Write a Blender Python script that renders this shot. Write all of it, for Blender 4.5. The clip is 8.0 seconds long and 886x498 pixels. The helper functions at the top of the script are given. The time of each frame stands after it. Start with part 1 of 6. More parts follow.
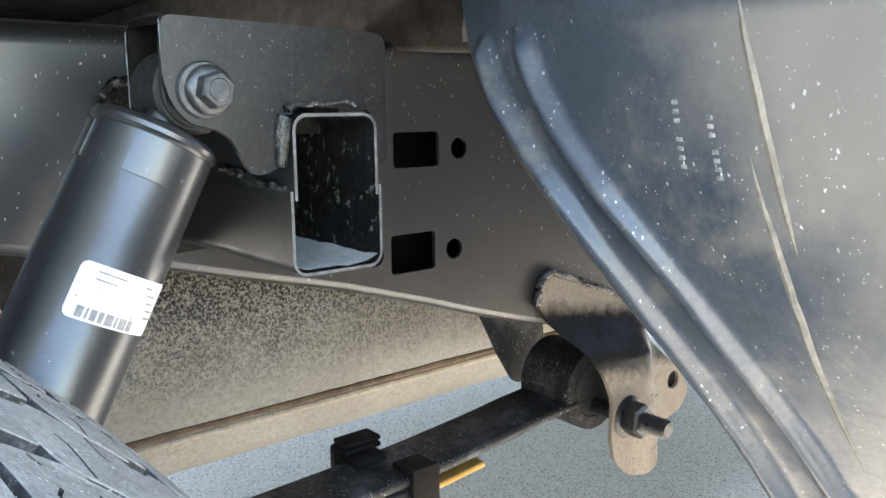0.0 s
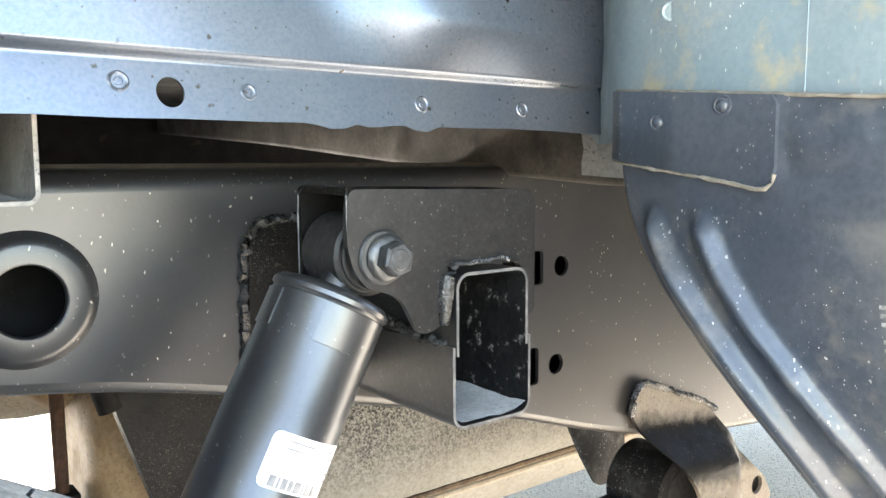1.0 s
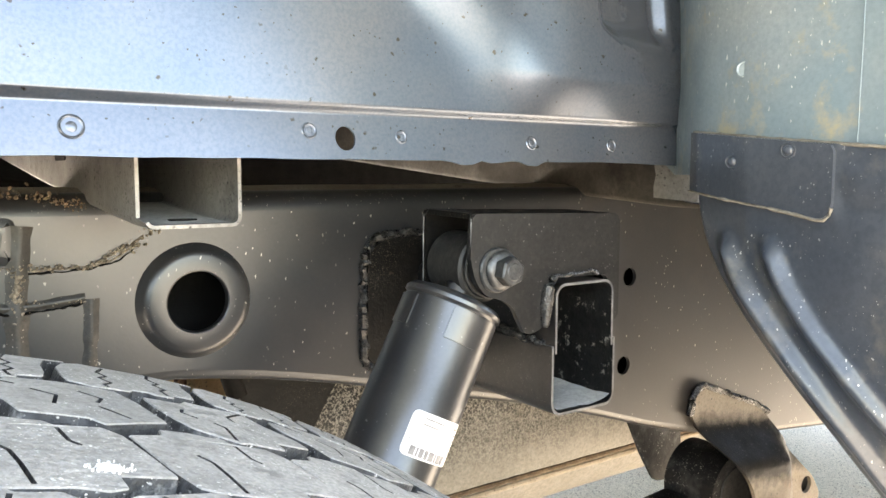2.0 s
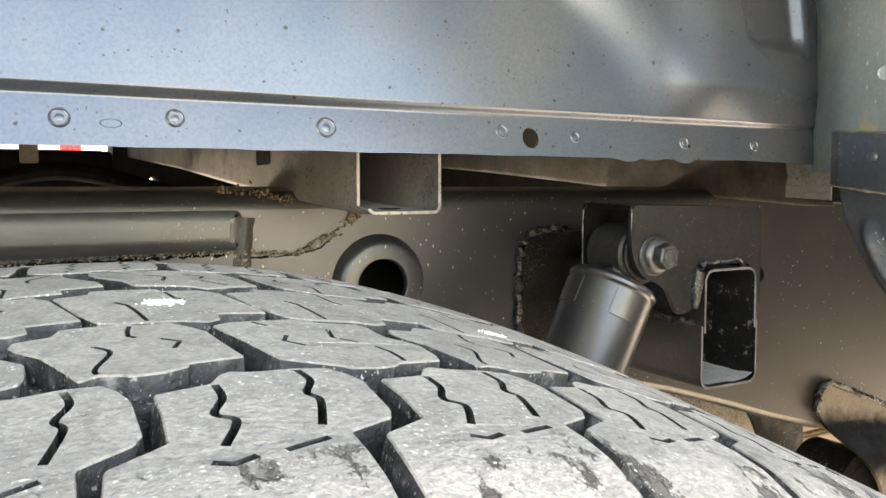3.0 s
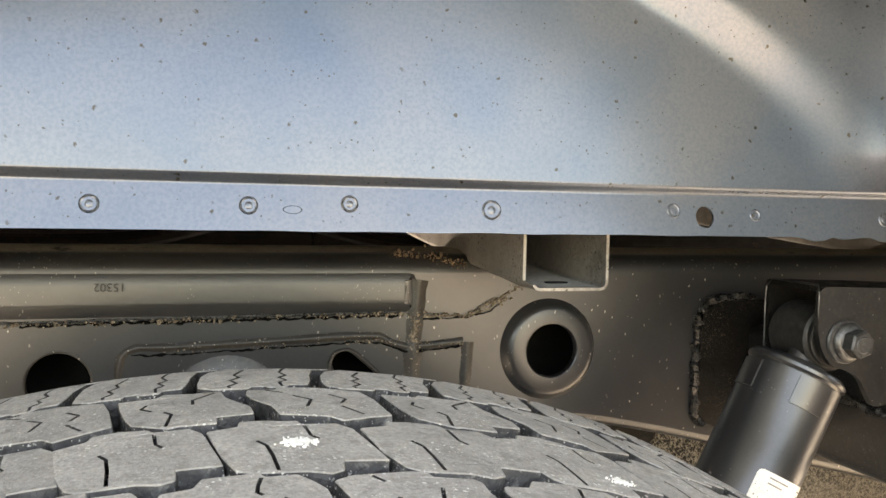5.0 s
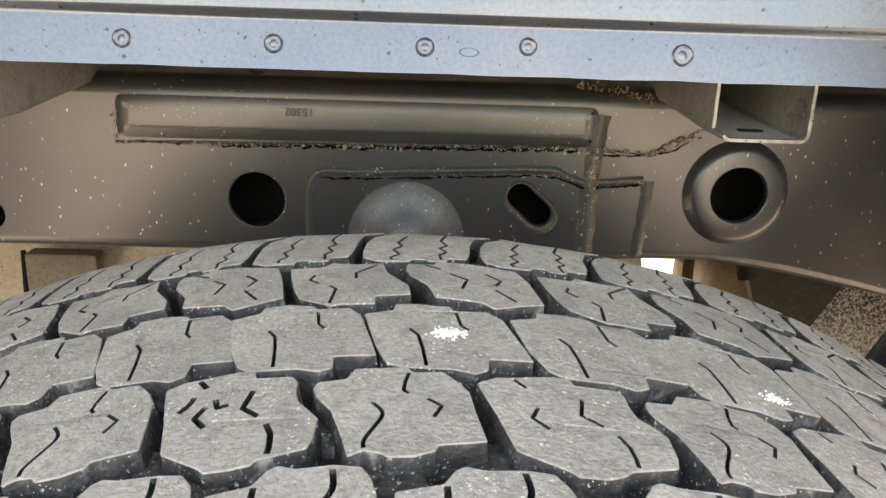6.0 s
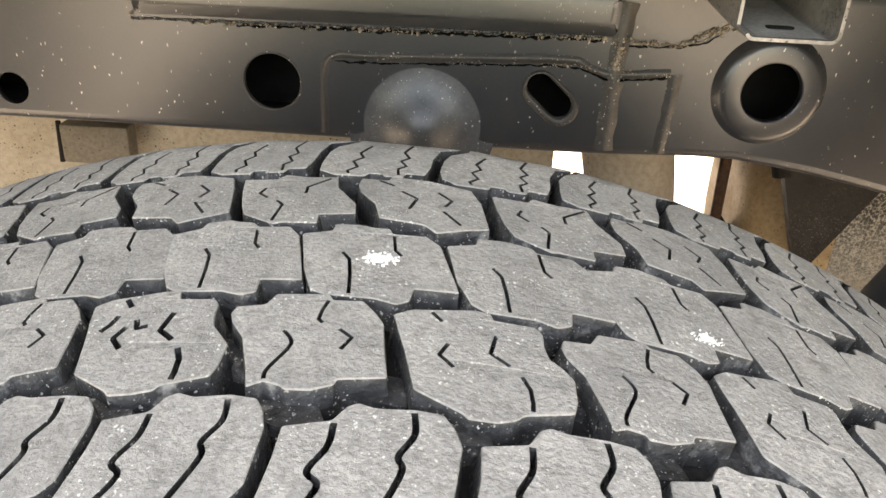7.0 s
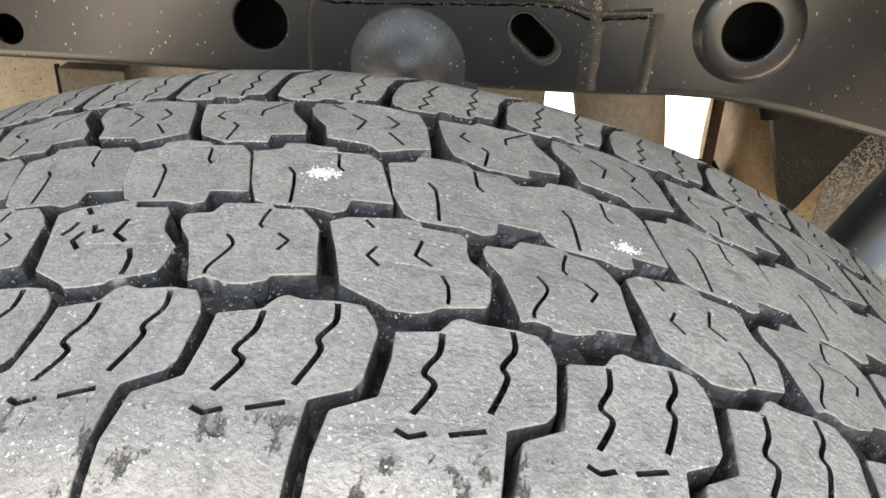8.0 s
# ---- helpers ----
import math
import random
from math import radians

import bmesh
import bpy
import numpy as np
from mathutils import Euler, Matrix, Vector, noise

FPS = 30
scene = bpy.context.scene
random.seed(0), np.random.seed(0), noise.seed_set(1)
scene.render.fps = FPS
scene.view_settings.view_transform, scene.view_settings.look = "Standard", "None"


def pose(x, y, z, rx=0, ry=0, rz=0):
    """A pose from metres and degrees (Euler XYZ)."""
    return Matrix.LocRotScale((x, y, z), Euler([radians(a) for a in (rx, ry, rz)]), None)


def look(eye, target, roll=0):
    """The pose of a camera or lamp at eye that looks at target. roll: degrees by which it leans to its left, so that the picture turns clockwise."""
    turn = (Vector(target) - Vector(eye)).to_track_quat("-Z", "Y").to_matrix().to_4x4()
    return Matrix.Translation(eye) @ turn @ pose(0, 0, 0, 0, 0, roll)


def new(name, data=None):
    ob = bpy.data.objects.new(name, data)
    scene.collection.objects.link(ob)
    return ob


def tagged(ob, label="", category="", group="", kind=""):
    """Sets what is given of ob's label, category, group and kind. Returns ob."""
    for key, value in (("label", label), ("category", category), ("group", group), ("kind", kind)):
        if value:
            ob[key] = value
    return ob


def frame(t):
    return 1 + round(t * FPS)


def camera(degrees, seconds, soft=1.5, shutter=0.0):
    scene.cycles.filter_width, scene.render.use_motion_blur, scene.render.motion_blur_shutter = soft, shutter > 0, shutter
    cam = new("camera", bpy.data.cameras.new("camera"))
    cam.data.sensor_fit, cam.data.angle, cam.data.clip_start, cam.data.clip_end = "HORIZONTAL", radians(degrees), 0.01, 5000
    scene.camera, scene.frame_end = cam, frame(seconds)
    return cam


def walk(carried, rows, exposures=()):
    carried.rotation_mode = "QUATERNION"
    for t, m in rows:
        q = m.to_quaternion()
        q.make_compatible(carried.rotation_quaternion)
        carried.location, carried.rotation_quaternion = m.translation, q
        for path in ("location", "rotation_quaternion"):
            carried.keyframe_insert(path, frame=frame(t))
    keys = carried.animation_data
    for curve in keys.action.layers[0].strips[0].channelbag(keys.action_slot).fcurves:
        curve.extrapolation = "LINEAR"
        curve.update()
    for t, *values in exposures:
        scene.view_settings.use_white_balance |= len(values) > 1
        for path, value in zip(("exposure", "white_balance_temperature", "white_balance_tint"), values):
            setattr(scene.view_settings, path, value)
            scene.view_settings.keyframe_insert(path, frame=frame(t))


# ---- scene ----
cam = camera(57.6, 8.0)
PATH = [
    (0, (0.107, 0.133, 0.763), (1.357, 1.657, 0.425), -0.7),
    (0.5, (0.083, 0.161, 0.793), (1.329, 1.691, 0.467), -0.5),
    (1, (0.037, 0.182, 0.828), (1.264, 1.749, 0.623), -0.4),
    (1.2, (0.018, 0.178, 0.85), (1.223, 1.767, 0.698), -0.6),
    (2.3, (-0.078, 0.115, 0.834), (1.035, 1.765, 0.632), 0.1),
    (2.5, (-0.089, 0.105, 0.822), (0.987, 1.785, 0.671), -0.5),
    (3, (-0.156, 0.097, 0.826), (0.812, 1.841, 0.685), -0.2),
    (3.5, (-0.189, 0.092, 0.824), (0.572, 1.941, 0.801), -0.0),
    (4, (-0.194, 0.085, 0.818), (0.448, 1.976, 0.932), 0.2),
    (4.2, (-0.185, 0.078, 0.824), (0.42, 1.979, 0.962), 0.2),
    (5.3, (-0.135, 0.092, 0.88), (0.3, 2.029, 0.64), 1.4),
    (5.5, (-0.135, 0.094, 0.889), (0.188, 2.038, 0.547), 1.6),
    (6, (-0.13, 0.096, 0.892), (-0.052, 2.004, 0.299), 2.0),
    (6.5, (-0.105, 0.123, 0.893), (-0.144, 1.961, 0.105), 2.6),
    (7, (-0.094, 0.105, 0.908), (-0.145, 1.892, 0.011), 2.8),
    (7.5, (-0.088, 0.097, 0.909), (-0.139, 1.853, -0.048), 3.0),
    (8, (-0.069, 0.084, 0.907), (-0.145, 1.813, -0.095), 2.5),
]
walk(cam, [(t, look(eye, target, roll)) for t, eye, target, roll in PATH], exposures=[(0.0, 3.64, 6900, 4), (0.5, 4.06, 7100, 4), (1.0, 4.16, 7500, 5), (2.5, 3.70, 9200, 9), (3.0, 3.46, 9700, 9), (4.0, 3.25, 10300, 11), (5.5, 3.22, 10400, 12), (6.5, 3.22, 10400, 13), (7.0, 3.40, 10300, 13), (7.5, 3.36, 10000, 12), (8.0, 3.19, 9600, 11)])

# ---------------------------------------------------------------- light
world = bpy.data.worlds.new("sky")
scene.world = world
world.use_nodes = True
wn = world.node_tree
sky = wn.nodes.new("ShaderNodeTexSky")
sky.sky_type = 'NISHITA'
sky.sun_disc = False
sky.sun_elevation, sky.sun_rotation = radians(85), radians(94)
sky.air_density, sky.dust_density, sky.ozone_density = 1.0, 0.8, 1.0
wn.nodes["Background"].inputs["Strength"].default_value = 0.15
haze = wn.nodes.new("ShaderNodeHueSaturation")
haze.inputs["Saturation"].default_value = 0.88
wn.links.new(sky.outputs["Color"], haze.inputs["Color"])
wn.links.new(haze.outputs["Color"], wn.nodes["Background"].inputs["Color"])
sun = new("sun", bpy.data.lights.new("sun", 'SUN'))
sun.data.energy, sun.data.angle, sun.data.color = 2.7, radians(1), (1.0, 0.965, 0.92)
sun.matrix_world = look((0.3, -0.02, 3.8), (0, 0, 0))

# ---------------------------------------------------------------- materials


def nodes_of(name, rough, metallic=0.0):
    m = bpy.data.materials.new(name)
    m.use_nodes = True
    nt = m.node_tree
    b = nt.nodes["Principled BSDF"]
    b.inputs["Roughness"].default_value = rough
    b.inputs["Metallic"].default_value = metallic
    return m, nt, b


def coords(nt, shift=True):
    tc = nt.nodes.new("ShaderNodeTexCoord")
    if not shift:
        return tc.outputs["Object"]
    info = nt.nodes.new("ShaderNodeObjectInfo")
    mul = nt.nodes.new("ShaderNodeMath")
    mul.operation = 'MULTIPLY'
    mul.inputs[1].default_value = 7.3
    nt.links.new(info.outputs["Random"], mul.inputs[0])
    add = nt.nodes.new("ShaderNodeVectorMath")
    add.operation = 'ADD'
    nt.links.new(tc.outputs["Object"], add.inputs[0])
    nt.links.new(mul.outputs[0], add.inputs[1])
    return add.outputs[0]


def noise_tex(nt, co, scale, detail=4.0, rough=0.55, stretch=None):
    n = nt.nodes.new("ShaderNodeTexNoise")
    n.inputs["Scale"].default_value = scale
    n.inputs["Detail"].default_value = detail
    n.inputs["Roughness"].default_value = rough
    if stretch:
        mp = nt.nodes.new("ShaderNodeMapping")
        mp.inputs["Scale"].default_value = stretch
        nt.links.new(co, mp.inputs["Vector"])
        co = mp.outputs[0]
    nt.links.new(co, n.inputs["Vector"])
    return n.outputs["Fac"]


def ramp(nt, fac, lo, hi, a=(0, 0, 0, 1), b=(1, 1, 1, 1)):
    r = nt.nodes.new("ShaderNodeValToRGB")
    r.color_ramp.elements[0].position, r.color_ramp.elements[1].position = lo, hi
    r.color_ramp.elements[0].color, r.color_ramp.elements[1].color = a, b
    nt.links.new(fac, r.inputs["Fac"])
    return r.outputs["Color"]


def mix(nt, fac, a, b):
    m = nt.nodes.new("ShaderNodeMix")
    m.data_type = 'RGBA'
    for sock, v in ((m.inputs[0], fac), (m.inputs[6], a), (m.inputs[7], b)):
        if isinstance(v, (tuple, float, int)):
            sock.default_value = v
        else:
            nt.links.new(v, sock)
    return m.outputs[2]


def rgb(c):
    return (*c, 1.0)


def surface(name, base, second, rough=0.5, metallic=0.0, big=9.0, fine=220.0, bump=0.15, bump_scale=300.0,
            specks=None, speck_scale=160.0, speck_amount=0.3, stain=None, stain_scale=14.0, stain_from=0.55, stain_to=0.7,
            rough_var=0.12, shade=0.72, shift=False, streak=None, patchy=0.0, dark_band=None, grain=0.55, high=None, dot_size=1.0, coat=0.0, spec=0.5, dust=None, worn=None, dust_glare=None):
    """Two-tone surface with fine grain, specks, stains, relief and uneven gloss."""
    m, nt, b = nodes_of(name, rough, metallic)
    co = coords(nt, shift)
    f1 = noise_tex(nt, co, big, 3.0, 0.55)
    col = mix(nt, ramp(nt, f1, 0.3, 0.72), rgb(base), rgb(second))
    f2 = noise_tex(nt, co, fine, 3.0, 0.6)
    dark = tuple(v * shade for v in base)
    col = mix(nt, ramp(nt, f2, 0.35, 0.6, (grain, grain, grain, 1), (0, 0, 0, 1)), col, rgb(dark))
    if stain:
        f3 = noise_tex(nt, co, stain_scale, 6.0, 0.65)
        col = mix(nt, ramp(nt, f3, stain_from, stain_to), col, rgb(stain))
    if dust:
        # road dust plus painted ground bounce, stronger low down and towards the rear
        sx = nt.nodes.new("ShaderNodeSeparateXYZ")
        nt.links.new(co, sx.inputs[0])
        thick = nt.nodes.new("ShaderNodeMath")
        thick.operation = 'MULTIPLY_ADD'
        thick.inputs[1].default_value = 0.5
        nt.links.new(noise_tex(nt, co, 11.0, 5.0, 0.6), thick.inputs[0])
        rear = nt.nodes.new("ShaderNodeMath")
        rear.operation = 'MULTIPLY'
        rear.inputs[1].default_value = 0.45
        nt.links.new(sx.outputs[0], rear.inputs[0])
        nt.links.new(rear.outputs[0], thick.inputs[2])
        lower = nt.nodes.new("ShaderNodeMath")
        lower.operation = 'MULTIPLY_ADD'
        lower.inputs[1].default_value = -3.0
        nt.links.new(sx.outputs[2], lower.inputs[0])
        nt.links.new(thick.outputs[0], lower.inputs[2])
        level = nt.nodes.new("ShaderNodeMath")
        level.operation = 'ADD'
        level.inputs[1].default_value = 1.86
        nt.links.new(lower.outputs[0], level.inputs[0])
        col = mix(nt, ramp(nt, level.outputs[0], 0.30, 0.95, (0, 0, 0, 1), (0.8, 0.8, 0.8, 1)), col, rgb(dust))
    if dust_glare:
        # dried road dust and painted glare, thicker upwards and towards the outer edge
        weigh = nt.nodes.new("ShaderNodeVectorMath")
        weigh.operation = 'DOT_PRODUCT'
        weigh.inputs[1].default_value = dust_glare[0]
        nt.links.new(co, weigh.inputs[0])
        cloud = nt.nodes.new("ShaderNodeMath")
        cloud.operation = 'MULTIPLY_ADD'
        cloud.inputs[1].default_value = 0.22
        nt.links.new(noise_tex(nt, co, 13.0, 6.0, 0.65), cloud.inputs[0])
        nt.links.new(weigh.outputs["Value"], cloud.inputs[2])
        # it ends at a hard edge on the fold below the mounting tab
        height = nt.nodes.new("ShaderNodeSeparateXYZ")
        nt.links.new(co, height.inputs[0])
        below_fold = nt.nodes.new("ShaderNodeMath")
        below_fold.operation = 'MULTIPLY'
        nt.links.new(ramp(nt, cloud.outputs[0], dust_glare[1], dust_glare[2], (0, 0, 0, 1), (0.75, 0.75, 0.75, 1)), below_fold.inputs[0])
        nt.links.new(ramp(nt, height.outputs[2], dust_glare[4], dust_glare[4] + 0.004, (1, 1, 1, 1), (0, 0, 0, 1)), below_fold.inputs[1])
        col = mix(nt, below_fold.outputs[0], col, rgb(dust_glare[3]))
    if worn:
        # scrubbed shoulder: torn, smeared rubber out past the last groove
        sy = nt.nodes.new("ShaderNodeSeparateXYZ")
        nt.links.new(coords(nt, False), sy.inputs[0])
        ab = nt.nodes.new("ShaderNodeMath")
        ab.operation = 'ABSOLUTE'
        nt.links.new(sy.outputs[1], ab.inputs[0])
        edge_mask = ramp(nt, ab.outputs[0], 0.102, 0.108)
        tears = ramp(nt, noise_tex(nt, co, 62.0, 8.0, 0.72, (1.0, 0.5, 0.8)), 0.555, 0.60)
        both = nt.nodes.new("ShaderNodeMath")
        both.operation = 'MULTIPLY'
        nt.links.new(edge_mask, both.inputs[0])
        nt.links.new(tears, both.inputs[1])
        col = mix(nt, both.outputs[0], col, rgb(worn))
    if dark_band:
        # a dark band across the plate, with a ragged edge
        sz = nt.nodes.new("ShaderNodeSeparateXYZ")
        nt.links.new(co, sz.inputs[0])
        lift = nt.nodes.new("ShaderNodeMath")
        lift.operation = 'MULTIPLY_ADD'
        lift.inputs[1].default_value = dark_band[0]
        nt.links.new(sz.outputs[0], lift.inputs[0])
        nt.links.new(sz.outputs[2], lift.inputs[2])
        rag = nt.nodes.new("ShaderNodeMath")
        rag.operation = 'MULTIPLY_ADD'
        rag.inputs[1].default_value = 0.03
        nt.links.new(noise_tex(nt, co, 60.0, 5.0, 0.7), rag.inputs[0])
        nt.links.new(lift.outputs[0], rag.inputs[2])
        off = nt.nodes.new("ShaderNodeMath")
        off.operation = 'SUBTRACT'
        off.inputs[1].default_value = dark_band[1] + 0.015
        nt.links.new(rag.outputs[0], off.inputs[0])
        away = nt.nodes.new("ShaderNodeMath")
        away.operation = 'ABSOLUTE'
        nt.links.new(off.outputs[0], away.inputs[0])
        col = mix(nt, ramp(nt, away.outputs[0], dark_band[2] * 0.6, dark_band[2], (1, 1, 1, 1), (0, 0, 0, 1)), col, rgb(dark_band[3]))
    if specks:
        sco = co
        if streak:
            mp = nt.nodes.new("ShaderNodeMapping")
            mp.inputs["Rotation"].default_value = streak[0]
            mp.inputs["Scale"].default_value = streak[1]
            nt.links.new(co, mp.inputs["Vector"])
            sco = mp.outputs[0]
        for k, (sc, colour) in enumerate(((speck_scale, specks), (speck_scale * 2.1, specks))):
            v = nt.nodes.new("ShaderNodeTexVoronoi")
            v.inputs["Scale"].default_value = sc
            wob = nt.nodes.new("ShaderNodeTexNoise")
            wob.inputs["Scale"].default_value = sc * 1.6
            nt.links.new(sco, wob.inputs["Vector"])
            push = nt.nodes.new("ShaderNodeVectorMath")
            push.operation = 'MULTIPLY_ADD'
            push.inputs[1].default_value = (0.9 / sc,) * 3
            nt.links.new(wob.outputs["Color"], push.inputs[0])
            nt.links.new(sco, push.inputs[2])
            nt.links.new(push.outputs[0], v.inputs["Vector"])
            sep = nt.nodes.new("ShaderNodeSeparateColor")
            nt.links.new(v.outputs["Color"], sep.inputs["Color"])
            keep = ramp(nt, sep.outputs[k], 1 - speck_amount, 1 - speck_amount + 0.02)
            dot = ramp(nt, v.outputs["Distance"], 0.16 * dot_size, 0.30 * dot_size, (1, 1, 1, 1), (0, 0, 0, 1))
            mul = nt.nodes.new("ShaderNodeMath")
            mul.operation = 'MULTIPLY'
            nt.links.new(keep, mul.inputs[0])
            nt.links.new(dot, mul.inputs[1])
            amount = mul.outputs[0]
            if patchy:
                here = nt.nodes.new("ShaderNodeMath")
                here.operation = 'MULTIPLY'
                nt.links.new(amount, here.inputs[0])
                nt.links.new(ramp(nt, noise_tex(nt, co, patchy, 4.0, 0.6), 0.42, 0.58), here.inputs[1])
                amount = here.outputs[0]
            if high:
                # spatter that lies on the upper side only
                sh = nt.nodes.new("ShaderNodeSeparateXYZ")
                nt.links.new(co, sh.inputs[0])
                up = nt.nodes.new("ShaderNodeMath")
                up.operation = 'MULTIPLY_ADD'
                up.inputs[1].default_value = 0.10
                nt.links.new(noise_tex(nt, co, 25.0, 4.0, 0.6), up.inputs[0])
                nt.links.new(sh.outputs[2], up.inputs[2])
                only = nt.nodes.new("ShaderNodeMath")
                only.operation = 'MULTIPLY'
                nt.links.new(amount, only.inputs[0])
                nt.links.new(ramp(nt, up.outputs[0], high[0], high[1], (0.12, 0.12, 0.12, 1), (1, 1, 1, 1)), only.inputs[1])
                amount = only.outputs[0]
            col = mix(nt, amount, col, rgb(colour))
    nt.links.new(col, b.inputs["Base Color"])
    rr = nt.nodes.new("ShaderNodeMapRange")
    rr.inputs["To Min"].default_value, rr.inputs["To Max"].default_value = max(rough - rough_var, 0.05), min(rough + rough_var, 1)
    rr.inputs["From Min"].default_value, rr.inputs["From Max"].default_value = 0.3, 0.7
    nt.links.new(noise_tex(nt, co, big * 3, 2.0, 0.5), rr.inputs["Value"])
    nt.links.new(rr.outputs[0], b.inputs["Roughness"])
    b.inputs["Specular IOR Level"].default_value = spec
    b.inputs["Coat Weight"].default_value = coat
    b.inputs["Coat Roughness"].default_value = 0.3
    if bump:
        bp = nt.nodes.new("ShaderNodeBump")
        bp.inputs["Strength"].default_value, bp.inputs["Distance"].default_value = bump, 0.002
        nt.links.new(noise_tex(nt, co, bump_scale, 4.0, 0.6), bp.inputs["Height"])
        if worn:
            deep = nt.nodes.new("ShaderNodeBump")
            deep.inputs["Strength"].default_value, deep.inputs["Distance"].default_value = 0.8, 0.006
            deep.invert = True
            nt.links.new(both.outputs[0], deep.inputs["Height"])
            nt.links.new(bp.outputs[0], deep.inputs["Normal"])
            nt.links.new(deep.outputs[0], b.inputs["Normal"])
        else:
            nt.links.new(bp.outputs[0], b.inputs["Normal"])
    return m


RUBBER = surface("worn_dusty_rubber", (0.25, 0.241, 0.232), (0.392, 0.374, 0.356), 0.85, big=24, fine=650, bump=0.6, bump_scale=600, grain=0.55, shade=0.66,
                 specks=(0.60, 0.585, 0.555), speck_scale=520, speck_amount=0.30, patchy=45, stain=(0.19, 0.183, 0.174), stain_scale=160, stain_from=0.50, stain_to=0.70, shift=True, spec=0.3)
RUBBER_WORN = surface("scrubbed_shoulder_rubber", (0.25, 0.241, 0.232), (0.392, 0.374, 0.356), 0.85, big=24, fine=650, bump=0.6, bump_scale=600, grain=0.55, shade=0.66,
                 specks=(0.60, 0.585, 0.555), speck_scale=520, speck_amount=0.30, patchy=45, stain=(0.19, 0.183, 0.174), stain_scale=160, stain_from=0.50, stain_to=0.70, shift=True, spec=0.3, worn=(0.10, 0.098, 0.095))
# groove floors and walls: shade between the blocks is put into darker rubber
RUBBER_FLOOR = surface("shaded_groove_floor", (0.007, 0.007, 0.0075), (0.02, 0.02, 0.021), 0.8, big=60, fine=500, bump=0.4, bump_scale=350, stain=(0.14, 0.135, 0.128), stain_scale=110, stain_from=0.58, spec=0.25)
RUBBER_SIDE = surface("shaded_groove_wall_rubber", (0.015, 0.0155, 0.017), (0.062, 0.062, 0.064), 0.55, big=130, fine=500, bump=0.6, bump_scale=350,
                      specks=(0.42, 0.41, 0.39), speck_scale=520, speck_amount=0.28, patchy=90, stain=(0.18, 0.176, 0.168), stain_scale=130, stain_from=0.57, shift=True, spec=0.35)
# the dust tone also holds light bounced onto the low rear
RAIL = surface("dusty_black_frame_paint", (0.015, 0.0165, 0.0195), (0.028, 0.0285, 0.0305), 0.34, big=5, fine=300, bump=0.05, bump_scale=260, grain=0.35,
               specks=(0.52, 0.49, 0.43), speck_scale=360, speck_amount=0.085, patchy=14, streak=((0, 0.8, 0), (1.0, 1.0, 0.6)), stain=(0.044, 0.039, 0.035), stain_scale=9, stain_from=0.50, stain_to=0.85, dust=(0.038, 0.031, 0.025), spec=0.8, rough_var=0.018)
AMBER = surface("amber_dusted_steel", (0.33, 0.215, 0.105), (0.46, 0.335, 0.19), 0.6, big=16, fine=160, bump=0.25, bump_scale=160, specks=(0.05, 0.04, 0.03), speck_scale=200, speck_amount=0.3, patchy=14, stain=(0.15, 0.09, 0.045), stain_scale=14, stain_from=0.58, stain_to=0.8)
# lighter tan than the rail: highlights on folds and rims are in the colour
RIB_TAN = surface("speckled_highlit_ribs", (0.028, 0.026, 0.024), (0.060, 0.051, 0.042), 0.42, big=40, fine=300, bump=0.3, bump_scale=200,
                   specks=(0.5, 0.45, 0.36), speck_scale=260, speck_amount=0.14, patchy=40)
BRACKET = surface("black_steel_with_dust", (0.009, 0.009, 0.0098), (0.019, 0.0185, 0.018), 0.34, rough_var=0.04, big=18, fine=350, bump=0.06, bump_scale=220, grain=0.8,
                  specks=(0.15, 0.145, 0.135), speck_scale=420, speck_amount=0.16, patchy=60, stain=(0.028, 0.026, 0.024), stain_scale=150, stain_from=0.52, stain_to=0.68, spec=0.6)
PATCH = surface("black_grimy_shaded_plate", (0.004, 0.004, 0.004), (0.011, 0.010, 0.009), 0.45, big=30, fine=350, bump=0.4, bump_scale=180, specks=(0.12, 0.105, 0.085), speck_scale=520, speck_amount=0.3, patchy=16, stain=(0.05, 0.042, 0.03), stain_scale=45, stain_from=0.64, spec=0.15)
# tube inside: splashes over a base darkened for the shade in there
TUBE_IN = surface("splashed_shaded_steel", (0.003, 0.003, 0.003), (0.010, 0.0095, 0.009), 0.6, big=30, fine=250, bump=0.3,
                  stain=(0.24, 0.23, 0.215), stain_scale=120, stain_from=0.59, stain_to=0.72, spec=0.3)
EDGE = surface("worn_steel_edge", (0.12, 0.12, 0.125), (0.26, 0.26, 0.26), 0.45, 0.6, big=60, bump=0.3)
WELD = surface("weld_bead_steel", (0.022, 0.022, 0.022), (0.10, 0.096, 0.092), 0.30, 0.5, big=150, fine=400, bump=0.6, bump_scale=400, rough_var=0.08,
               stain=(0.34, 0.33, 0.31), stain_scale=140, stain_from=0.60, stain_to=0.66)
SEALER = surface("dirty_tan_seam_dirt", (0.06, 0.045, 0.032), (0.44, 0.36, 0.27), 0.9, big=260, fine=500, bump=0.7, bump_scale=600)
# rail paint made lighter: sky light on the dome is put into its colour
DOME = surface("sky_lit_dome_paint", (0.040, 0.041, 0.044), (0.075, 0.075, 0.077), 0.42, big=60, fine=300, bump=0.05, rough_var=0.04, specks=(0.40, 0.39, 0.37), speck_scale=350, speck_amount=0.08, spec=0.8)
RAIL_DUST = surface("tan_dust_on_flat_steel", (0.30, 0.265, 0.215), (0.46, 0.41, 0.335), 0.9, big=30, fine=300, bump=0.4, stain=(0.06, 0.05, 0.04), stain_scale=30, stain_from=0.6)
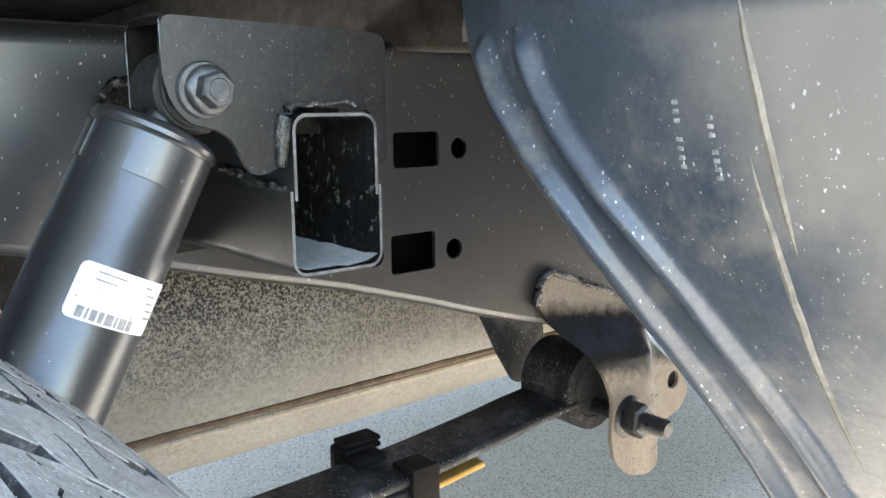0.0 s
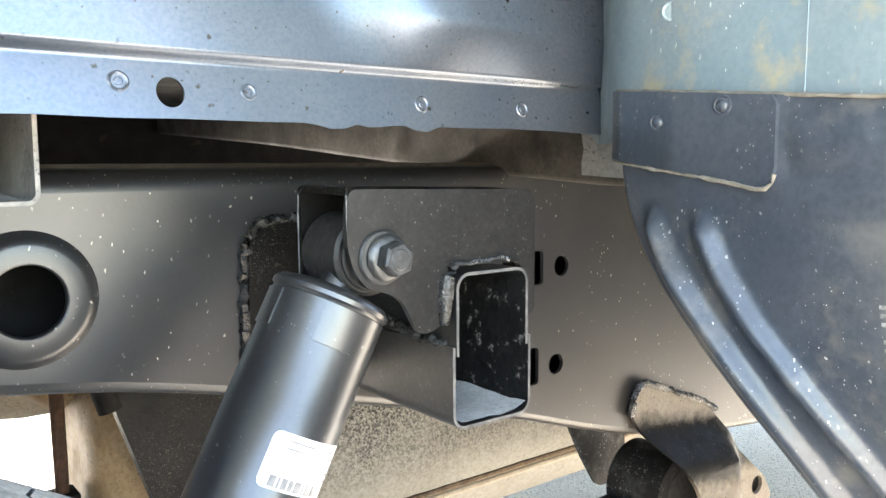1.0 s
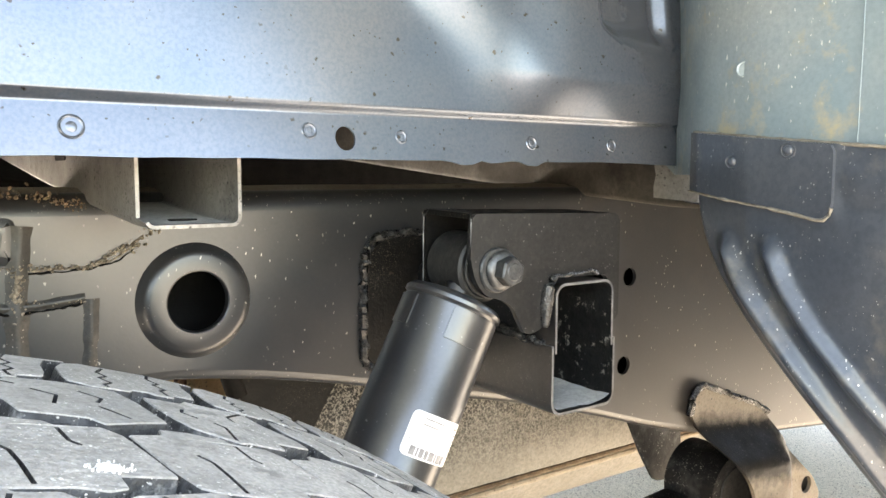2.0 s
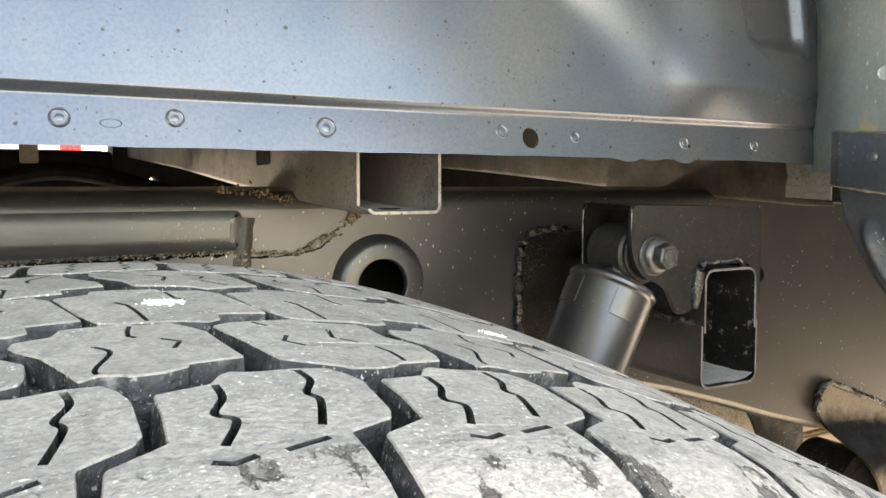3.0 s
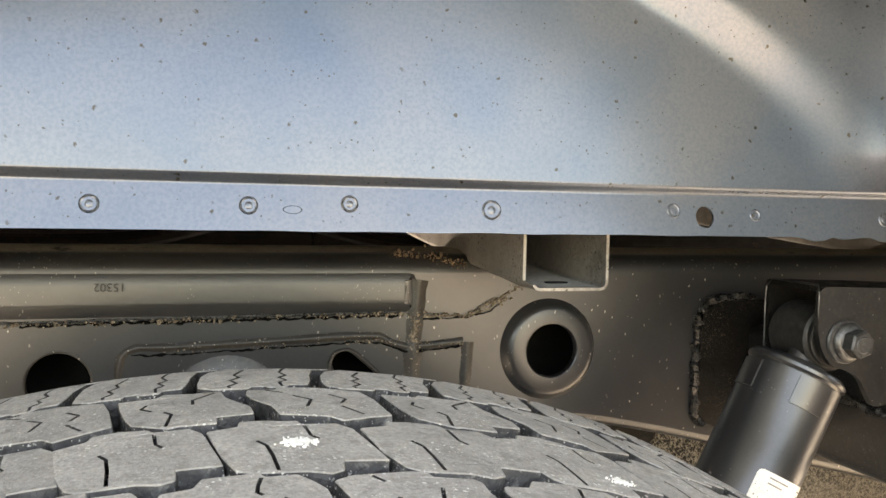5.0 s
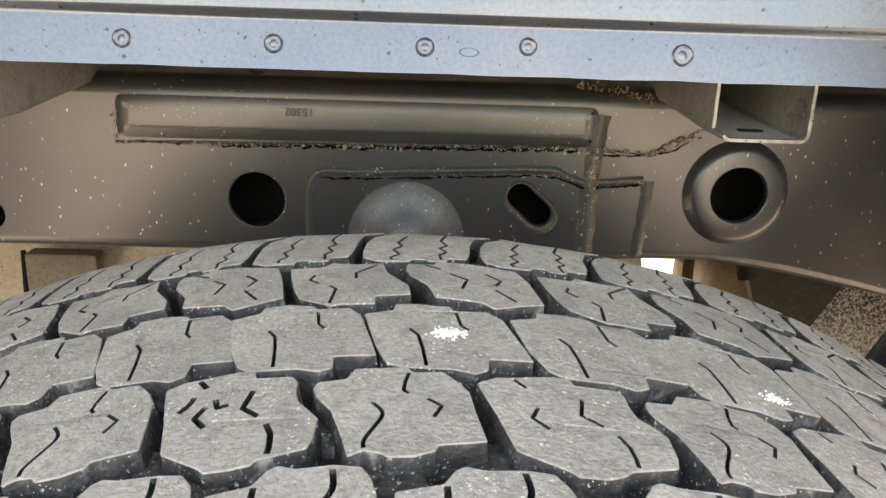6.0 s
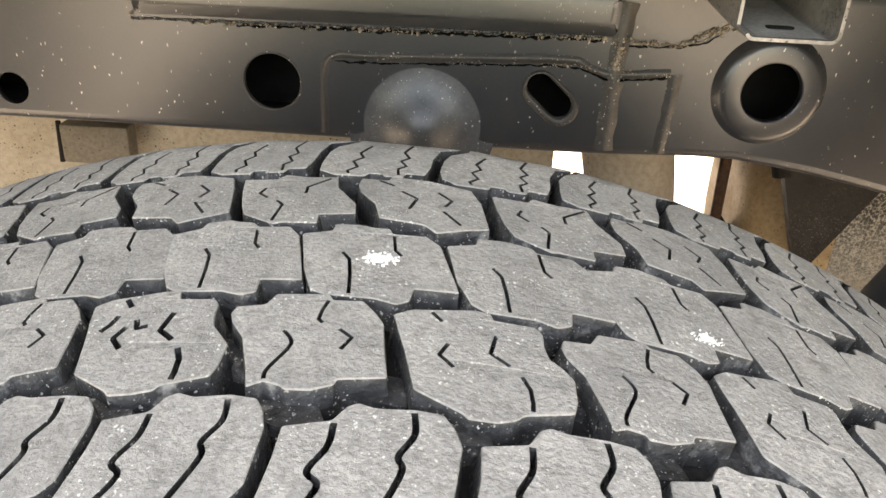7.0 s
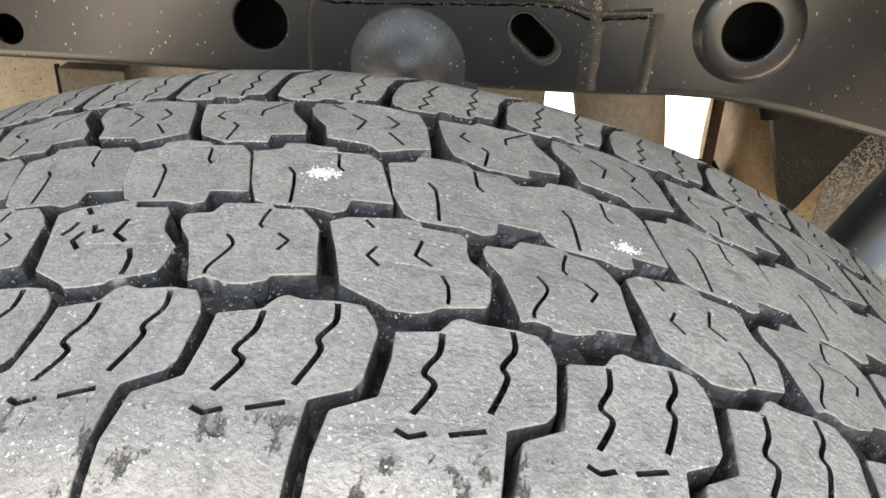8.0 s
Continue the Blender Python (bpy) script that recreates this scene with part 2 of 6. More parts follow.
CRACK = surface("black_seam_gap", (0.0015, 0.0015, 0.0015), (0.005, 0.0045, 0.004), 0.9, big=80, bump=0.3, spec=0.1)
SHOCK = surface("black_shock_plastic", (0.016, 0.0175, 0.020), (0.029, 0.029, 0.031), 0.31, big=14, fine=400, bump=0.04, bump_scale=300,
                specks=(0.30, 0.30, 0.30), speck_scale=260, speck_amount=0.04, patchy=30, rough_var=0.03, spec=1.0, coat=0.1)
ZINC = surface("dull_zinc_bolt", (0.07, 0.072, 0.076), (0.13, 0.133, 0.137), 0.42, 0.85, big=70, bump=0.2)
BLACK_BOLT = surface("black_oxide_bolt", (0.006, 0.006, 0.0065), (0.022, 0.021, 0.02), 0.38, 0.2, big=70, bump=0.2)
BUSH = surface("black_bushing_rubber", (0.013, 0.013, 0.013), (0.032, 0.030, 0.028), 0.55, big=50, bump=0.3)
# blue and warm tones hold reflections of sky and ground in the base colour
PANEL = surface("sky_tinted_primed_steel", (0.062, 0.098, 0.150), (0.190, 0.180, 0.177), 0.25, 0.65, big=3.5, fine=500, bump=0.03, bump_scale=420, grain=0.3,
                specks=(0.05, 0.045, 0.04), speck_scale=210, speck_amount=0.05, dot_size=1.1, rough_var=0.012)
TUB = surface("scuffed_grey_tub_paint", (0.185, 0.25, 0.285), (0.30, 0.335, 0.34), 0.42, 0.3, big=12, fine=300, bump=0.2, bump_scale=200, grain=0.3,
              specks=(0.70, 0.69, 0.66), speck_scale=300, speck_amount=0.07, streak=((0.5, 0, 0), (1.0, 1.0, 0.5)), patchy=25, stain=(0.36, 0.325, 0.23), stain_scale=34, stain_from=0.54, stain_to=0.72)
# the upper outer side carries dust and a sunlit haze in its colour
LINER = surface("mud_splashed_black_plastic", (0.028, 0.038, 0.055), (0.066, 0.072, 0.082), 0.31, rough_var=0.02, big=9, fine=240, bump=0.15, bump_scale=160, grain=0.5,
                specks=(0.46, 0.455, 0.44), speck_scale=420, speck_amount=0.07, streak=((0.6, 0, 0), (1.0, 1.0, 0.65)), patchy=16, stain=(0.15, 0.142, 0.126), stain_scale=16, stain_from=0.54, stain_to=0.76, spec=0.6, dust_glare=((0.0, -2.0, 1.2), 0.33, 0.45, (0.19, 0.178, 0.158), 0.799))
FRONT_LINER = surface("black_liner_plastic", (0.02, 0.021, 0.024), (0.045, 0.045, 0.046), 0.5, big=9, bump=0.15, stain=(0.10, 0.09, 0.075), stain_scale=9, stain_from=0.6)
MUD = surface("dried_mud_streak", (0.14, 0.128, 0.108), (0.23, 0.207, 0.174), 0.9, big=80, bump=0.5)
EMBOSS = surface("dusty_raised_plastic", (0.09, 0.095, 0.10), (0.34, 0.335, 0.32), 0.6, big=420, bump=0.3)
DUST = surface("dusty_tan_metal", (0.33, 0.275, 0.205), (0.43, 0.37, 0.29), 0.75, big=7, fine=160, bump=0.25, bump_scale=160,
               specks=(0.05, 0.04, 0.035), speck_scale=260, speck_amount=0.28, patchy=12, stain=(0.22, 0.16, 0.10), stain_scale=8, stain_from=0.58, stain_to=0.8)
MUFFLER = surface("black_spattered_muffler_steel", (0.28, 0.254, 0.216), (0.36, 0.33, 0.28), 0.7, big=7, fine=160, bump=0.25, bump_scale=160,
                  specks=(0.012, 0.011, 0.010), speck_scale=250, speck_amount=0.9, dot_size=2.1, high=(0.50, 0.625), stain=(0.25, 0.19, 0.125), stain_scale=8, stain_from=0.58, stain_to=0.8)
CRUST = surface("brown_seam_crust", (0.09, 0.06, 0.037), (0.23, 0.16, 0.10), 0.9, big=90, fine=300, bump=0.6)
GRIMY = surface("grimy_galvanised_member", (0.045, 0.038, 0.031), (0.10, 0.088, 0.073), 0.6, 0.1, big=14, fine=260, bump=0.2,
                specks=(0.03, 0.026, 0.022), speck_scale=200, speck_amount=0.4, patchy=18, stain=(0.025, 0.02, 0.016), stain_scale=16, stain_from=0.50, stain_to=0.66)
GALV = surface("dusty_galvanised_steel", (0.25, 0.24, 0.225), (0.34, 0.32, 0.295), 0.5, 0.25, big=12, fine=260, bump=0.2,
               specks=(0.03, 0.028, 0.025), speck_scale=220, speck_amount=0.5, patchy=22, stain=(0.06, 0.053, 0.045), stain_scale=13, stain_from=0.57, stain_to=0.72)
HANGER = surface("tan_dusted_hanger_steel", (0.145, 0.122, 0.096), (0.21, 0.18, 0.142), 0.5, big=14, fine=260, bump=0.2, specks=(0.05, 0.045, 0.04), speck_scale=240, speck_amount=0.12, stain=(0.15, 0.115, 0.085), stain_scale=18, stain_from=0.6, dark_band=(0.16, 0.628, 0.046, (0.007, 0.0063, 0.0055)), spec=0.12)
PALE_DUST = surface("pale_settled_dust", (0.38, 0.37, 0.35), (0.50, 0.49, 0.46), 0.9, big=60, fine=300, bump=0.6, bump_scale=200)
# near-black bases put the shade under the truck into the colour
BED = surface("brown_shaded_underbody", (0.007, 0.005, 0.0038), (0.019, 0.0145, 0.0105), 0.8, big=8, fine=150, bump=0.3, spec=0.2)
DARK = surface("shaded_underbody_steel", (0.004, 0.0036, 0.0033), (0.012, 0.010, 0.0085), 0.7, big=12, bump=0.3, stain=(0.035, 0.029, 0.023), stain_scale=18, stain_from=0.62, spec=0.25)
RUST = surface("brown_rusted_steel", (0.06, 0.03, 0.017), (0.12, 0.06, 0.034), 0.85, big=40, bump=0.5)
SPRING = surface("black_spring_steel", (0.007, 0.007, 0.0075), (0.017, 0.0165, 0.016), 0.5, big=25, fine=200, bump=0.45, bump_scale=140,
                 specks=(0.34, 0.335, 0.325), speck_scale=260, speck_amount=0.34, patchy=22, stain=(0.075, 0.075, 0.076), stain_scale=26, stain_from=0.50, stain_to=0.72, spec=0.35)
ORANGE = surface("orange_spring_pad", (0.42, 0.22, 0.04), (0.55, 0.32, 0.08), 0.7, big=40, bump=0.3)
LABEL = surface("white_paper_label", (0.82, 0.82, 0.80), (0.76, 0.76, 0.74), 0.55, big=30, fine=300, bump=0.05, specks=(0.1, 0.1, 0.1), speck_scale=300, speck_amount=0.06)
INK = surface("grey_label_ink", (0.20, 0.19, 0.19), (0.36, 0.33, 0.32), 0.6, big=200, bump=0.0)
STAMP = surface("black_stencil_ink", (0.012, 0.012, 0.012), (0.02, 0.02, 0.02), 0.5, big=50, bump=0.0)
WHITE = surface("white_splash", (0.8, 0.8, 0.78), (0.7, 0.7, 0.68), 0.8, big=200, bump=0.4)
SILVER = surface("pale_silver_car_paint", (0.55, 0.55, 0.55), (0.62, 0.62, 0.62), 0.3, 0.3, big=3, bump=0.0)
RED = surface("red_lamp_plastic", (0.55, 0.012, 0.01), (0.62, 0.02, 0.015), 0.25, big=20, bump=0.0)
RIM = surface("grey_alloy_rim", (0.35, 0.35, 0.36), (0.42, 0.42, 0.43), 0.4, 0.8, big=20)
GROUND = surface("grey_gravelly_concrete", (0.62, 0.56, 0.505), (0.82, 0.75, 0.675), 0.95, big=190, fine=330, bump=1.0, bump_scale=150, grain=0.9,
                 specks=(0.14, 0.13, 0.125), speck_scale=150, speck_amount=0.45, dot_size=1.3, stain=(0.62, 0.50, 0.42), stain_scale=6, stain_from=0.58, stain_to=0.8)

# ---------------------------------------------------------------- helpers
from mathutils.geometry import tessellate_polygon


def part(name, bm, material, parent=None, label="", smooth=35.0):
    me = bpy.data.meshes.new(name)
    bmesh.ops.recalc_face_normals(bm, faces=bm.faces[:])
    for e in bm.edges:
        e.smooth = len(e.link_faces) == 2 and e.calc_face_angle(0) < radians(smooth)
    for f in bm.faces:
        f.smooth = True
    bm.to_mesh(me)
    bm.free()
    for mt in (material if isinstance(material, (list, tuple)) else [material]):
        me.materials.append(mt)
    ob = new(name, me)
    ob.parent = parent
    if label:
        tagged(ob, label)
    return ob


def thing(name, at, label, category, group=""):
    ob = new(name)
    ob.empty_display_size = 0.02
    ob.location = at
    tagged(ob, label, category, group)
    return ob


def under(ob, parent):
    """Keeps ob's place in the world under a parent that stands away from the origin."""
    ob.parent = parent
    ob.matrix_parent_inverse = Matrix.Translation(parent.location).inverted()
    return ob


def piece(name, bm, material, parent, label="", smooth=35.0):
    return under(part(name, bm, material, None, label, smooth), parent)


def sub(name, bm, material, parent, label="", smooth=35.0):
    """A sub-part: its parent already lies in world coordinates."""
    return part(name, bm, material, parent, label, smooth)


def prism(bm, outer, holes, f0, f1, mat0=0, mat1=0, mat_wall=0):
    """A slab between two maps of a plane outline with holes."""
    loops = [list(outer)] + [list(h) for h in holes]
    flat = [p for lp in loops for p in lp]
    tri = tessellate_polygon([[Vector((p[0], p[1], 0)) for p in lp] for lp in loops])
    v0 = [bm.verts.new(f0(*p)) for p in flat]
    v1 = [bm.verts.new(f1(*p)) for p in flat]
    for t in tri:
        if len(set(t)) < 3:
            continue
        for vs, mi in ((v0, mat0), (v1, mat1)):
            try:
                bm.faces.new([vs[i] for i in t]).material_index = mi
            except ValueError:
                pass
    k = 0
    for lp in loops:
        n = len(lp)
        for i in range(n):
            a, b = k + i, k + (i + 1) % n
            bm.faces.new((v0[a], v0[b], v1[b], v1[a])).material_index = mat_wall
        k += n
    return bm


def plate_y(outer, holes, y0, y1):
    """A plate in the x-z plane between two depths."""
    bm = bmesh.new()
    return prism(bm, outer, holes, lambda a, b: (a, y0, b), lambda a, b: (a, y1, b))


def ring(cx, cz, r, n=28, rz=None):
    rz = rz or r
    return [(cx + r * math.cos(2 * math.pi * i / n), cz + rz * math.sin(2 * math.pi * i / n)) for i in range(n)]


def rounded(x0, z0, x1, z1, r, n=5):
    out = []
    for cx, cz, a in ((x1 - r, z1 - r, 0), (x0 + r, z1 - r, 90), (x0 + r, z0 + r, 180), (x1 - r, z0 + r, 270)):
        for i in range(n + 1):
            t = radians(a + 90 * i / n)
            out.append((cx + r * math.cos(t), cz + r * math.sin(t)))
    return out


def soften(poly, r, n=4):
    """Rounds the corners of an outline."""
    out = []
    m = len(poly)
    for i in range(m):
        p, a, b = Vector(poly[i]), Vector(poly[i - 1]), Vector(poly[(i + 1) % m])
        d = min(r, (a - p).length * 0.45, (b - p).length * 0.45)
        p0, p1 = p + (a - p).normalized() * d, p + (b - p).normalized() * d
        for k in range(n + 1):
            t = k / n
            q = p0 * (1 - t) ** 2 + p * 2 * t * (1 - t) + p1 * t * t
            out.append((q.x, q.y))
    return out


def sweep(bm, pts, radius, seg=8, lump=0.0, lump_scale=200.0, caps=True):
    """A round bar along points, with lumps if wanted."""
    pts = [Vector(p) for p in pts]
    rings = []
    for i, p in enumerate(pts):
        d = (pts[min(i + 1, len(pts) - 1)] - pts[max(i - 1, 0)]).normalized()
        ref = Vector((0, 0, 1)) if abs(d.z) < 0.9 else Vector((1, 0, 0))
        a = d.cross(ref).normalized()
        b = d.cross(a)
        r0 = radius(i / (len(pts) - 1)) if callable(radius) else radius
        row = []
        for k in range(seg):
            t = 2 * math.pi * k / seg
            q = p + (a * math.cos(t) + b * math.sin(t)) * r0
            if lump:
                q = p + (q - p) * (1 + lump * noise.noise(q * lump_scale))
            row.append(bm.verts.new(q))
        rings.append(row)
    for r0, r1 in zip(rings, rings[1:]):
        for k in range(seg):
            bm.faces.new((r0[k], r0[(k + 1) % seg], r1[(k + 1) % seg], r1[k]))
    if caps:
        bm.faces.new(rings[0])
        bm.faces.new(rings[-1])
    return bm


def lathe(bm, profile, m, seg=40, close=False):
    """Turns (radius, height) points round the local z of the matrix m."""
    rows = []
    for r, h in profile:
        rows.append([bm.verts.new(m @ Vector((r * math.cos(2 * math.pi * k / seg), r * math.sin(2 * math.pi * k / seg), h))) for k in range(seg)])
    if close:
        rows.append(rows[0])
    for a, b in zip(rows, rows[1:]):
        for k in range(seg):
            bm.faces.new((a[k], a[(k + 1) % seg], b[(k + 1) % seg], b[k]))
    if not close:
        for row, (r, h) in ((rows[0], profile[0]), (rows[-1], profile[-1])):
            if r > 1e-6:
                bm.faces.new(row)
    bmesh.ops.remove_doubles(bm, verts=bm.verts[:], dist=1e-6)
    return bm


def box(bm, x0, y0, z0, x1, y1, z1, bevel=0.002):
    r = bmesh.ops.create_cube(bm, size=1.0, matrix=Matrix.Translation(((x0 + x1) / 2, (y0 + y1) / 2, (z0 + z1) / 2)) @ Matrix.Diagonal((x1 - x0, y1 - y0, z1 - z0, 1)))
    if bevel:
        bmesh.ops.bevel(bm, geom=list({e for v in r["verts"] for e in v.link_edges}), offset=bevel, segments=2, affect='EDGES', profile=0.5)
    return bm


def grid(bm, us, vs, f, mi=0):
    rows = [[bm.verts.new(f(u, v)) for v in vs] for u in us]
    for a, b in zip(rows, rows[1:]):
        for k in range(len(vs) - 1):
            bm.faces.new((a[k], a[k + 1], b[k + 1], b[k])).material_index = mi
    return rows


def shell(bm, us, vs, f, g):
    """A sheet with thickness: the maps f and g are its two sides."""
    a, b = grid(bm, us, vs, f), grid(bm, us, vs, g)
    n, m = len(us), len(vs)
    for i in range(n - 1):
        bm.faces.new((a[i][0], a[i + 1][0], b[i + 1][0], b[i][0]))
        bm.faces.new((a[i][-1], b[i][-1], b[i + 1][-1], a[i + 1][-1]))
    for k in range(m - 1):
        bm.faces.new((a[0][k], b[0][k], b[0][k + 1], a[0][k + 1]))
        bm.faces.new((a[-1][k], a[-1][k + 1], b[-1][k + 1], b[-1][k]))
    return bm


def lin(a, b, n):
    return [a + (b - a) * i / (n - 1) for i in range(n)]


def along(table, x):
    """A value from a table of (x, value), on smooth lines between."""
    xs = [p[0] for p in table]
    if x <= xs[0]:
        return table[0][1]
    for (x0, v0), (x1, v1) in zip(table, table[1:]):
        if x <= x1:
            return v0 + (v1 - v0) * (x - x0) / (x1 - x0)
    return table[-1][1]


def facing_y(x, y, z):
    """A frame whose local z points to the viewer's side (-y)."""
    return Matrix.Translation((x, y, z)) @ Matrix.Rotation(radians(90), 4, 'X')


def step(a, b, x):
    t = min(max((x - a) / (b - a), 0), 1)
    return t * t * (3 - 2 * t)


def bead(pts, r, per=0.004, lump=0.5, jitter=0.0006):
    """A weld bead: points run closely along a line, then swept with lumps."""
    pts = [Vector(p) for p in pts]
    out = []
    for a, b in zip(pts, pts[1:]):
        n = max(1, int((b - a).length / per))
        out += [a.lerp(b, i / n) for i in range(n)]
    out.append(pts[-1])
    out = [p + Vector([noise.noise(p * 170 + Vector((k * 9, 0, 0))) for k in range(3)]) * jitter for p in out]
    return sweep(bmesh.new(), out, r, 8, lump, 230.0)

# ---------------------------------------------------------------- ground
GZ = -0.05
bm = bmesh.new()
grid(bm, lin(-60, 60, 41), lin(-60, 60, 41), lambda u, v: (u, v, GZ + (0.004 * noise.noise(Vector((u * 3, v * 3, 0))))))
tagged(part("ground", bm, GROUND), "pale grey gravelly concrete ground with tan stains", "ground", kind="structure")

# ---------------------------------------------------------------- wheel
R = 0.447
AX = Vector((-0.0036, 0.9943, 0.1066)).normalized()
UPW = Vector((-0.0061, -0.1066, 0.9943))
UPW = (UPW - AX * AX.dot(UPW)).normalized()
RT = AX.cross(UPW)
WC = Vector((-0.1332, 0.3579, 0.3787))
SIZE = 0.9418
WM = Matrix(((RT.x, AX.x, UPW.x, WC.x), (RT.y, AX.y, UPW.y, WC.y), (RT.z, AX.z, UPW.z, WC.z), (0, 0, 0, 1))) @ Matrix.Diagonal((SIZE, SIZE, SIZE, 1))
PITCHES = 62
PITCH = 2 * math.pi * R / PITCHES
MM = PITCH * 1000 / 45.3


def tread(w, depth=0.0):
    """The tread's cross-section: sideways place and radius at w along it."""
    a, s = abs(w), 1 if w >= 0 else -1
    flat, bend, crown = (0.104, 0.050, 0.12) if w < 0 else (0.088, 0.045, 0.62)
    r0 = R - crown * min(a, flat) ** 2 - depth
    if a <= flat:
        return w, r0
    p = (a - flat) / bend
    return s * (flat + (bend - depth) * math.sin(p)), r0 - (bend - depth) * (1 - math.cos(p))


def offset(poly, d):
    """The outline moved inwards by d (outline runs counter-clockwise)."""
    n, out = len(poly), []
    for i in range(n):
        p, a, b = Vector(poly[i]), Vector(poly[i - 1]), Vector(poly[(i + 1) % n])
        e0, e1 = (p - a).normalized(), (b - p).normalized()
        n0, n1 = Vector((-e0.y, e0.x)), Vector((-e1.y, e1.x))
        k = (n0 + n1)
        k = k / max(k.length_squared / 2, 0.5)
        out.append((p.x + k.x * d, p.y + k.y * d))
    return out


def area(poly):
    return sum(poly[i - 1][0] * poly[i][1] - poly[i][0] * poly[i - 1][1] for i in range(len(poly))) / 2


def within(x, y, poly):
    c = False
    for i in range(len(poly)):
        (xa, ya), (xb, yb) = poly[i - 1], poly[i]
        if (ya > y) != (yb > y) and x < (xb - xa) * (y - ya) / (yb - ya) + xa:
            c = not c
    return c


def stroke(line, hw):
    """A thin closed outline round a line: a sipe."""
    line = [Vector(p) for p in line]
    left, right = [], []
    for i, p in enumerate(line):
        d = (line[min(i + 1, len(line) - 1)] - line[max(i - 1, 0)]).normalized()
        nrm = Vector((-d.y, d.x)) * hw
        left.append((p.x + nrm.x, p.y + nrm.y))
        right.append((p.x - nrm.x, p.y - nrm.y))
    return left + right[::-1]


def block_mesh(name, outline, sipes, seed, deep=0.0105, wide=0.62, skin=None, sink=0.0, sharp=False):
    rnd = random.Random(seed)
    poly = [(x + rnd.uniform(-0.35, 0.35), y + rnd.uniform(-0.35, 0.35)) for x, y in outline]
    if area(poly) < 0:
        poly.reverse()
    poly = soften(offset(poly, 0.1), 0.7, 2)
    fine = []
    for i, p in enumerate(poly):
        q = poly[(i + 1) % len(poly)]
        k = max(1, int(math.hypot(q[0] - p[0], q[1] - p[1]) / 7))
        fine += [(p[0] + (q[0] - p[0]) * j / k, p[1] + (q[1] - p[1]) * j / k) for j in range(k)]
    poly = fine
    top, low = offset(poly, 0.3), offset(poly, -1.2)
    safe = offset(poly, 0.9)

    def trimmed(line):
        """A sipe drawn as a soft wave that ends just inside the block."""
        pts = []
        m = len(line)
        for i in range(m - 1):
            p0, p1, p2, p3 = (Vector(line[max(i - 1, 0)]), Vector(line[i]), Vector(line[i + 1]), Vector(line[min(i + 2, m - 1)]))
            for k in range(8):
                t = k / 8
                if m < 5 or sharp:
                    pts.append(p1.lerp(p2, t))
                    continue
                pts.append(0.5 * (2 * p1 + (p2 - p0) * t + (2 * p0 - 5 * p1 + 4 * p2 - p3) * t * t + (3 * p1 - p0 - 3 * p2 + p3) * t ** 3))
        pts.append(Vector(line[-1]))
        return [p for p in pts if within(p.x, p.y, safe)]
    cuts = [stroke(c, wide) for c in (trimmed(s) for s in sipes) if len(c) > 2]

    def put(u, w, d):
        v, r = tread(w * 0.001 * MM, max(d, sink + d * 0.3))
        t = u * 0.001 * MM / R
        return (r * math.sin(t), v, r * math.cos(t))
    bm = bmesh.new()
    loops = [top] + cuts
    flat = [p for lp in loops for p in lp]
    vs = [bm.verts.new(put(*p, 0.0)) for p in flat]
    for t in tessellate_polygon([[Vector((*p, 0)) for p in lp] for lp in loops]):
        if len(set(t)) == 3:
            try:
                bm.faces.new([vs[i] for i in t]).material_index = 0
            except ValueError:
                pass
    n = len(top)
    mid = [bm.verts.new(put(*p, 0.0004)) for p in poly]
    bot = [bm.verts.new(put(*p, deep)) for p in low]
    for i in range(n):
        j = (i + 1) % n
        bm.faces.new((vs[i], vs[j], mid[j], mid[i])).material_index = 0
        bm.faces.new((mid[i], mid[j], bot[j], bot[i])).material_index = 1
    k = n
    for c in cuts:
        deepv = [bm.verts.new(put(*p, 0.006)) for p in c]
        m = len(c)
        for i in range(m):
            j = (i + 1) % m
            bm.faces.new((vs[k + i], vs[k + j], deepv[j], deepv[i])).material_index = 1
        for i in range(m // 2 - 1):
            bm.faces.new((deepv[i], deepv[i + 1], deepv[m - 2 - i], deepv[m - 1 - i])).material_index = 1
        k += m
    bmesh.ops.recalc_face_normals(bm, faces=bm.faces[:])
    for e in bm.edges:
        e.smooth = len(e.link_faces) == 2 and e.calc_face_angle(0) < radians(40)
    for f in bm.faces:
        f.smooth = True
    me = bpy.data.meshes.new(name)
    bm.to_mesh(me)
    bm.free()
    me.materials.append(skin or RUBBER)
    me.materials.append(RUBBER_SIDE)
    return me


# Outlines in millimetres along and across the tread, each about its own place.
BLOCK_A = ([(-19.5, -28), (-19, -24.7), (-11, -23.3), (-8.5, -18.3), (6.5, -17), (7.8, -19.2), (16.5, -19), (21, -24), (24, -29), (25.3, -38), (27, -50.5), (14.8, -52.6), (14, -54.8), (8, -57.6), (1.5, -58.2), (0.3, -56.3), (-3.8, -55.5), (-7.7, -57.6), (-10, -50.7), (-14, -38.4), (-18.3, -32)],
           [[(7.3, -18.6), (5.8, -25), (5.5, -29), (6.9, -30.6)], [(11.9, -32.8), (15.8, -36.1), (13.5, -41.2)], [(-3, -34.9), (-0.4, -38.4), (-0.2, -42), (-4, -51), (-3.9, -55)]])
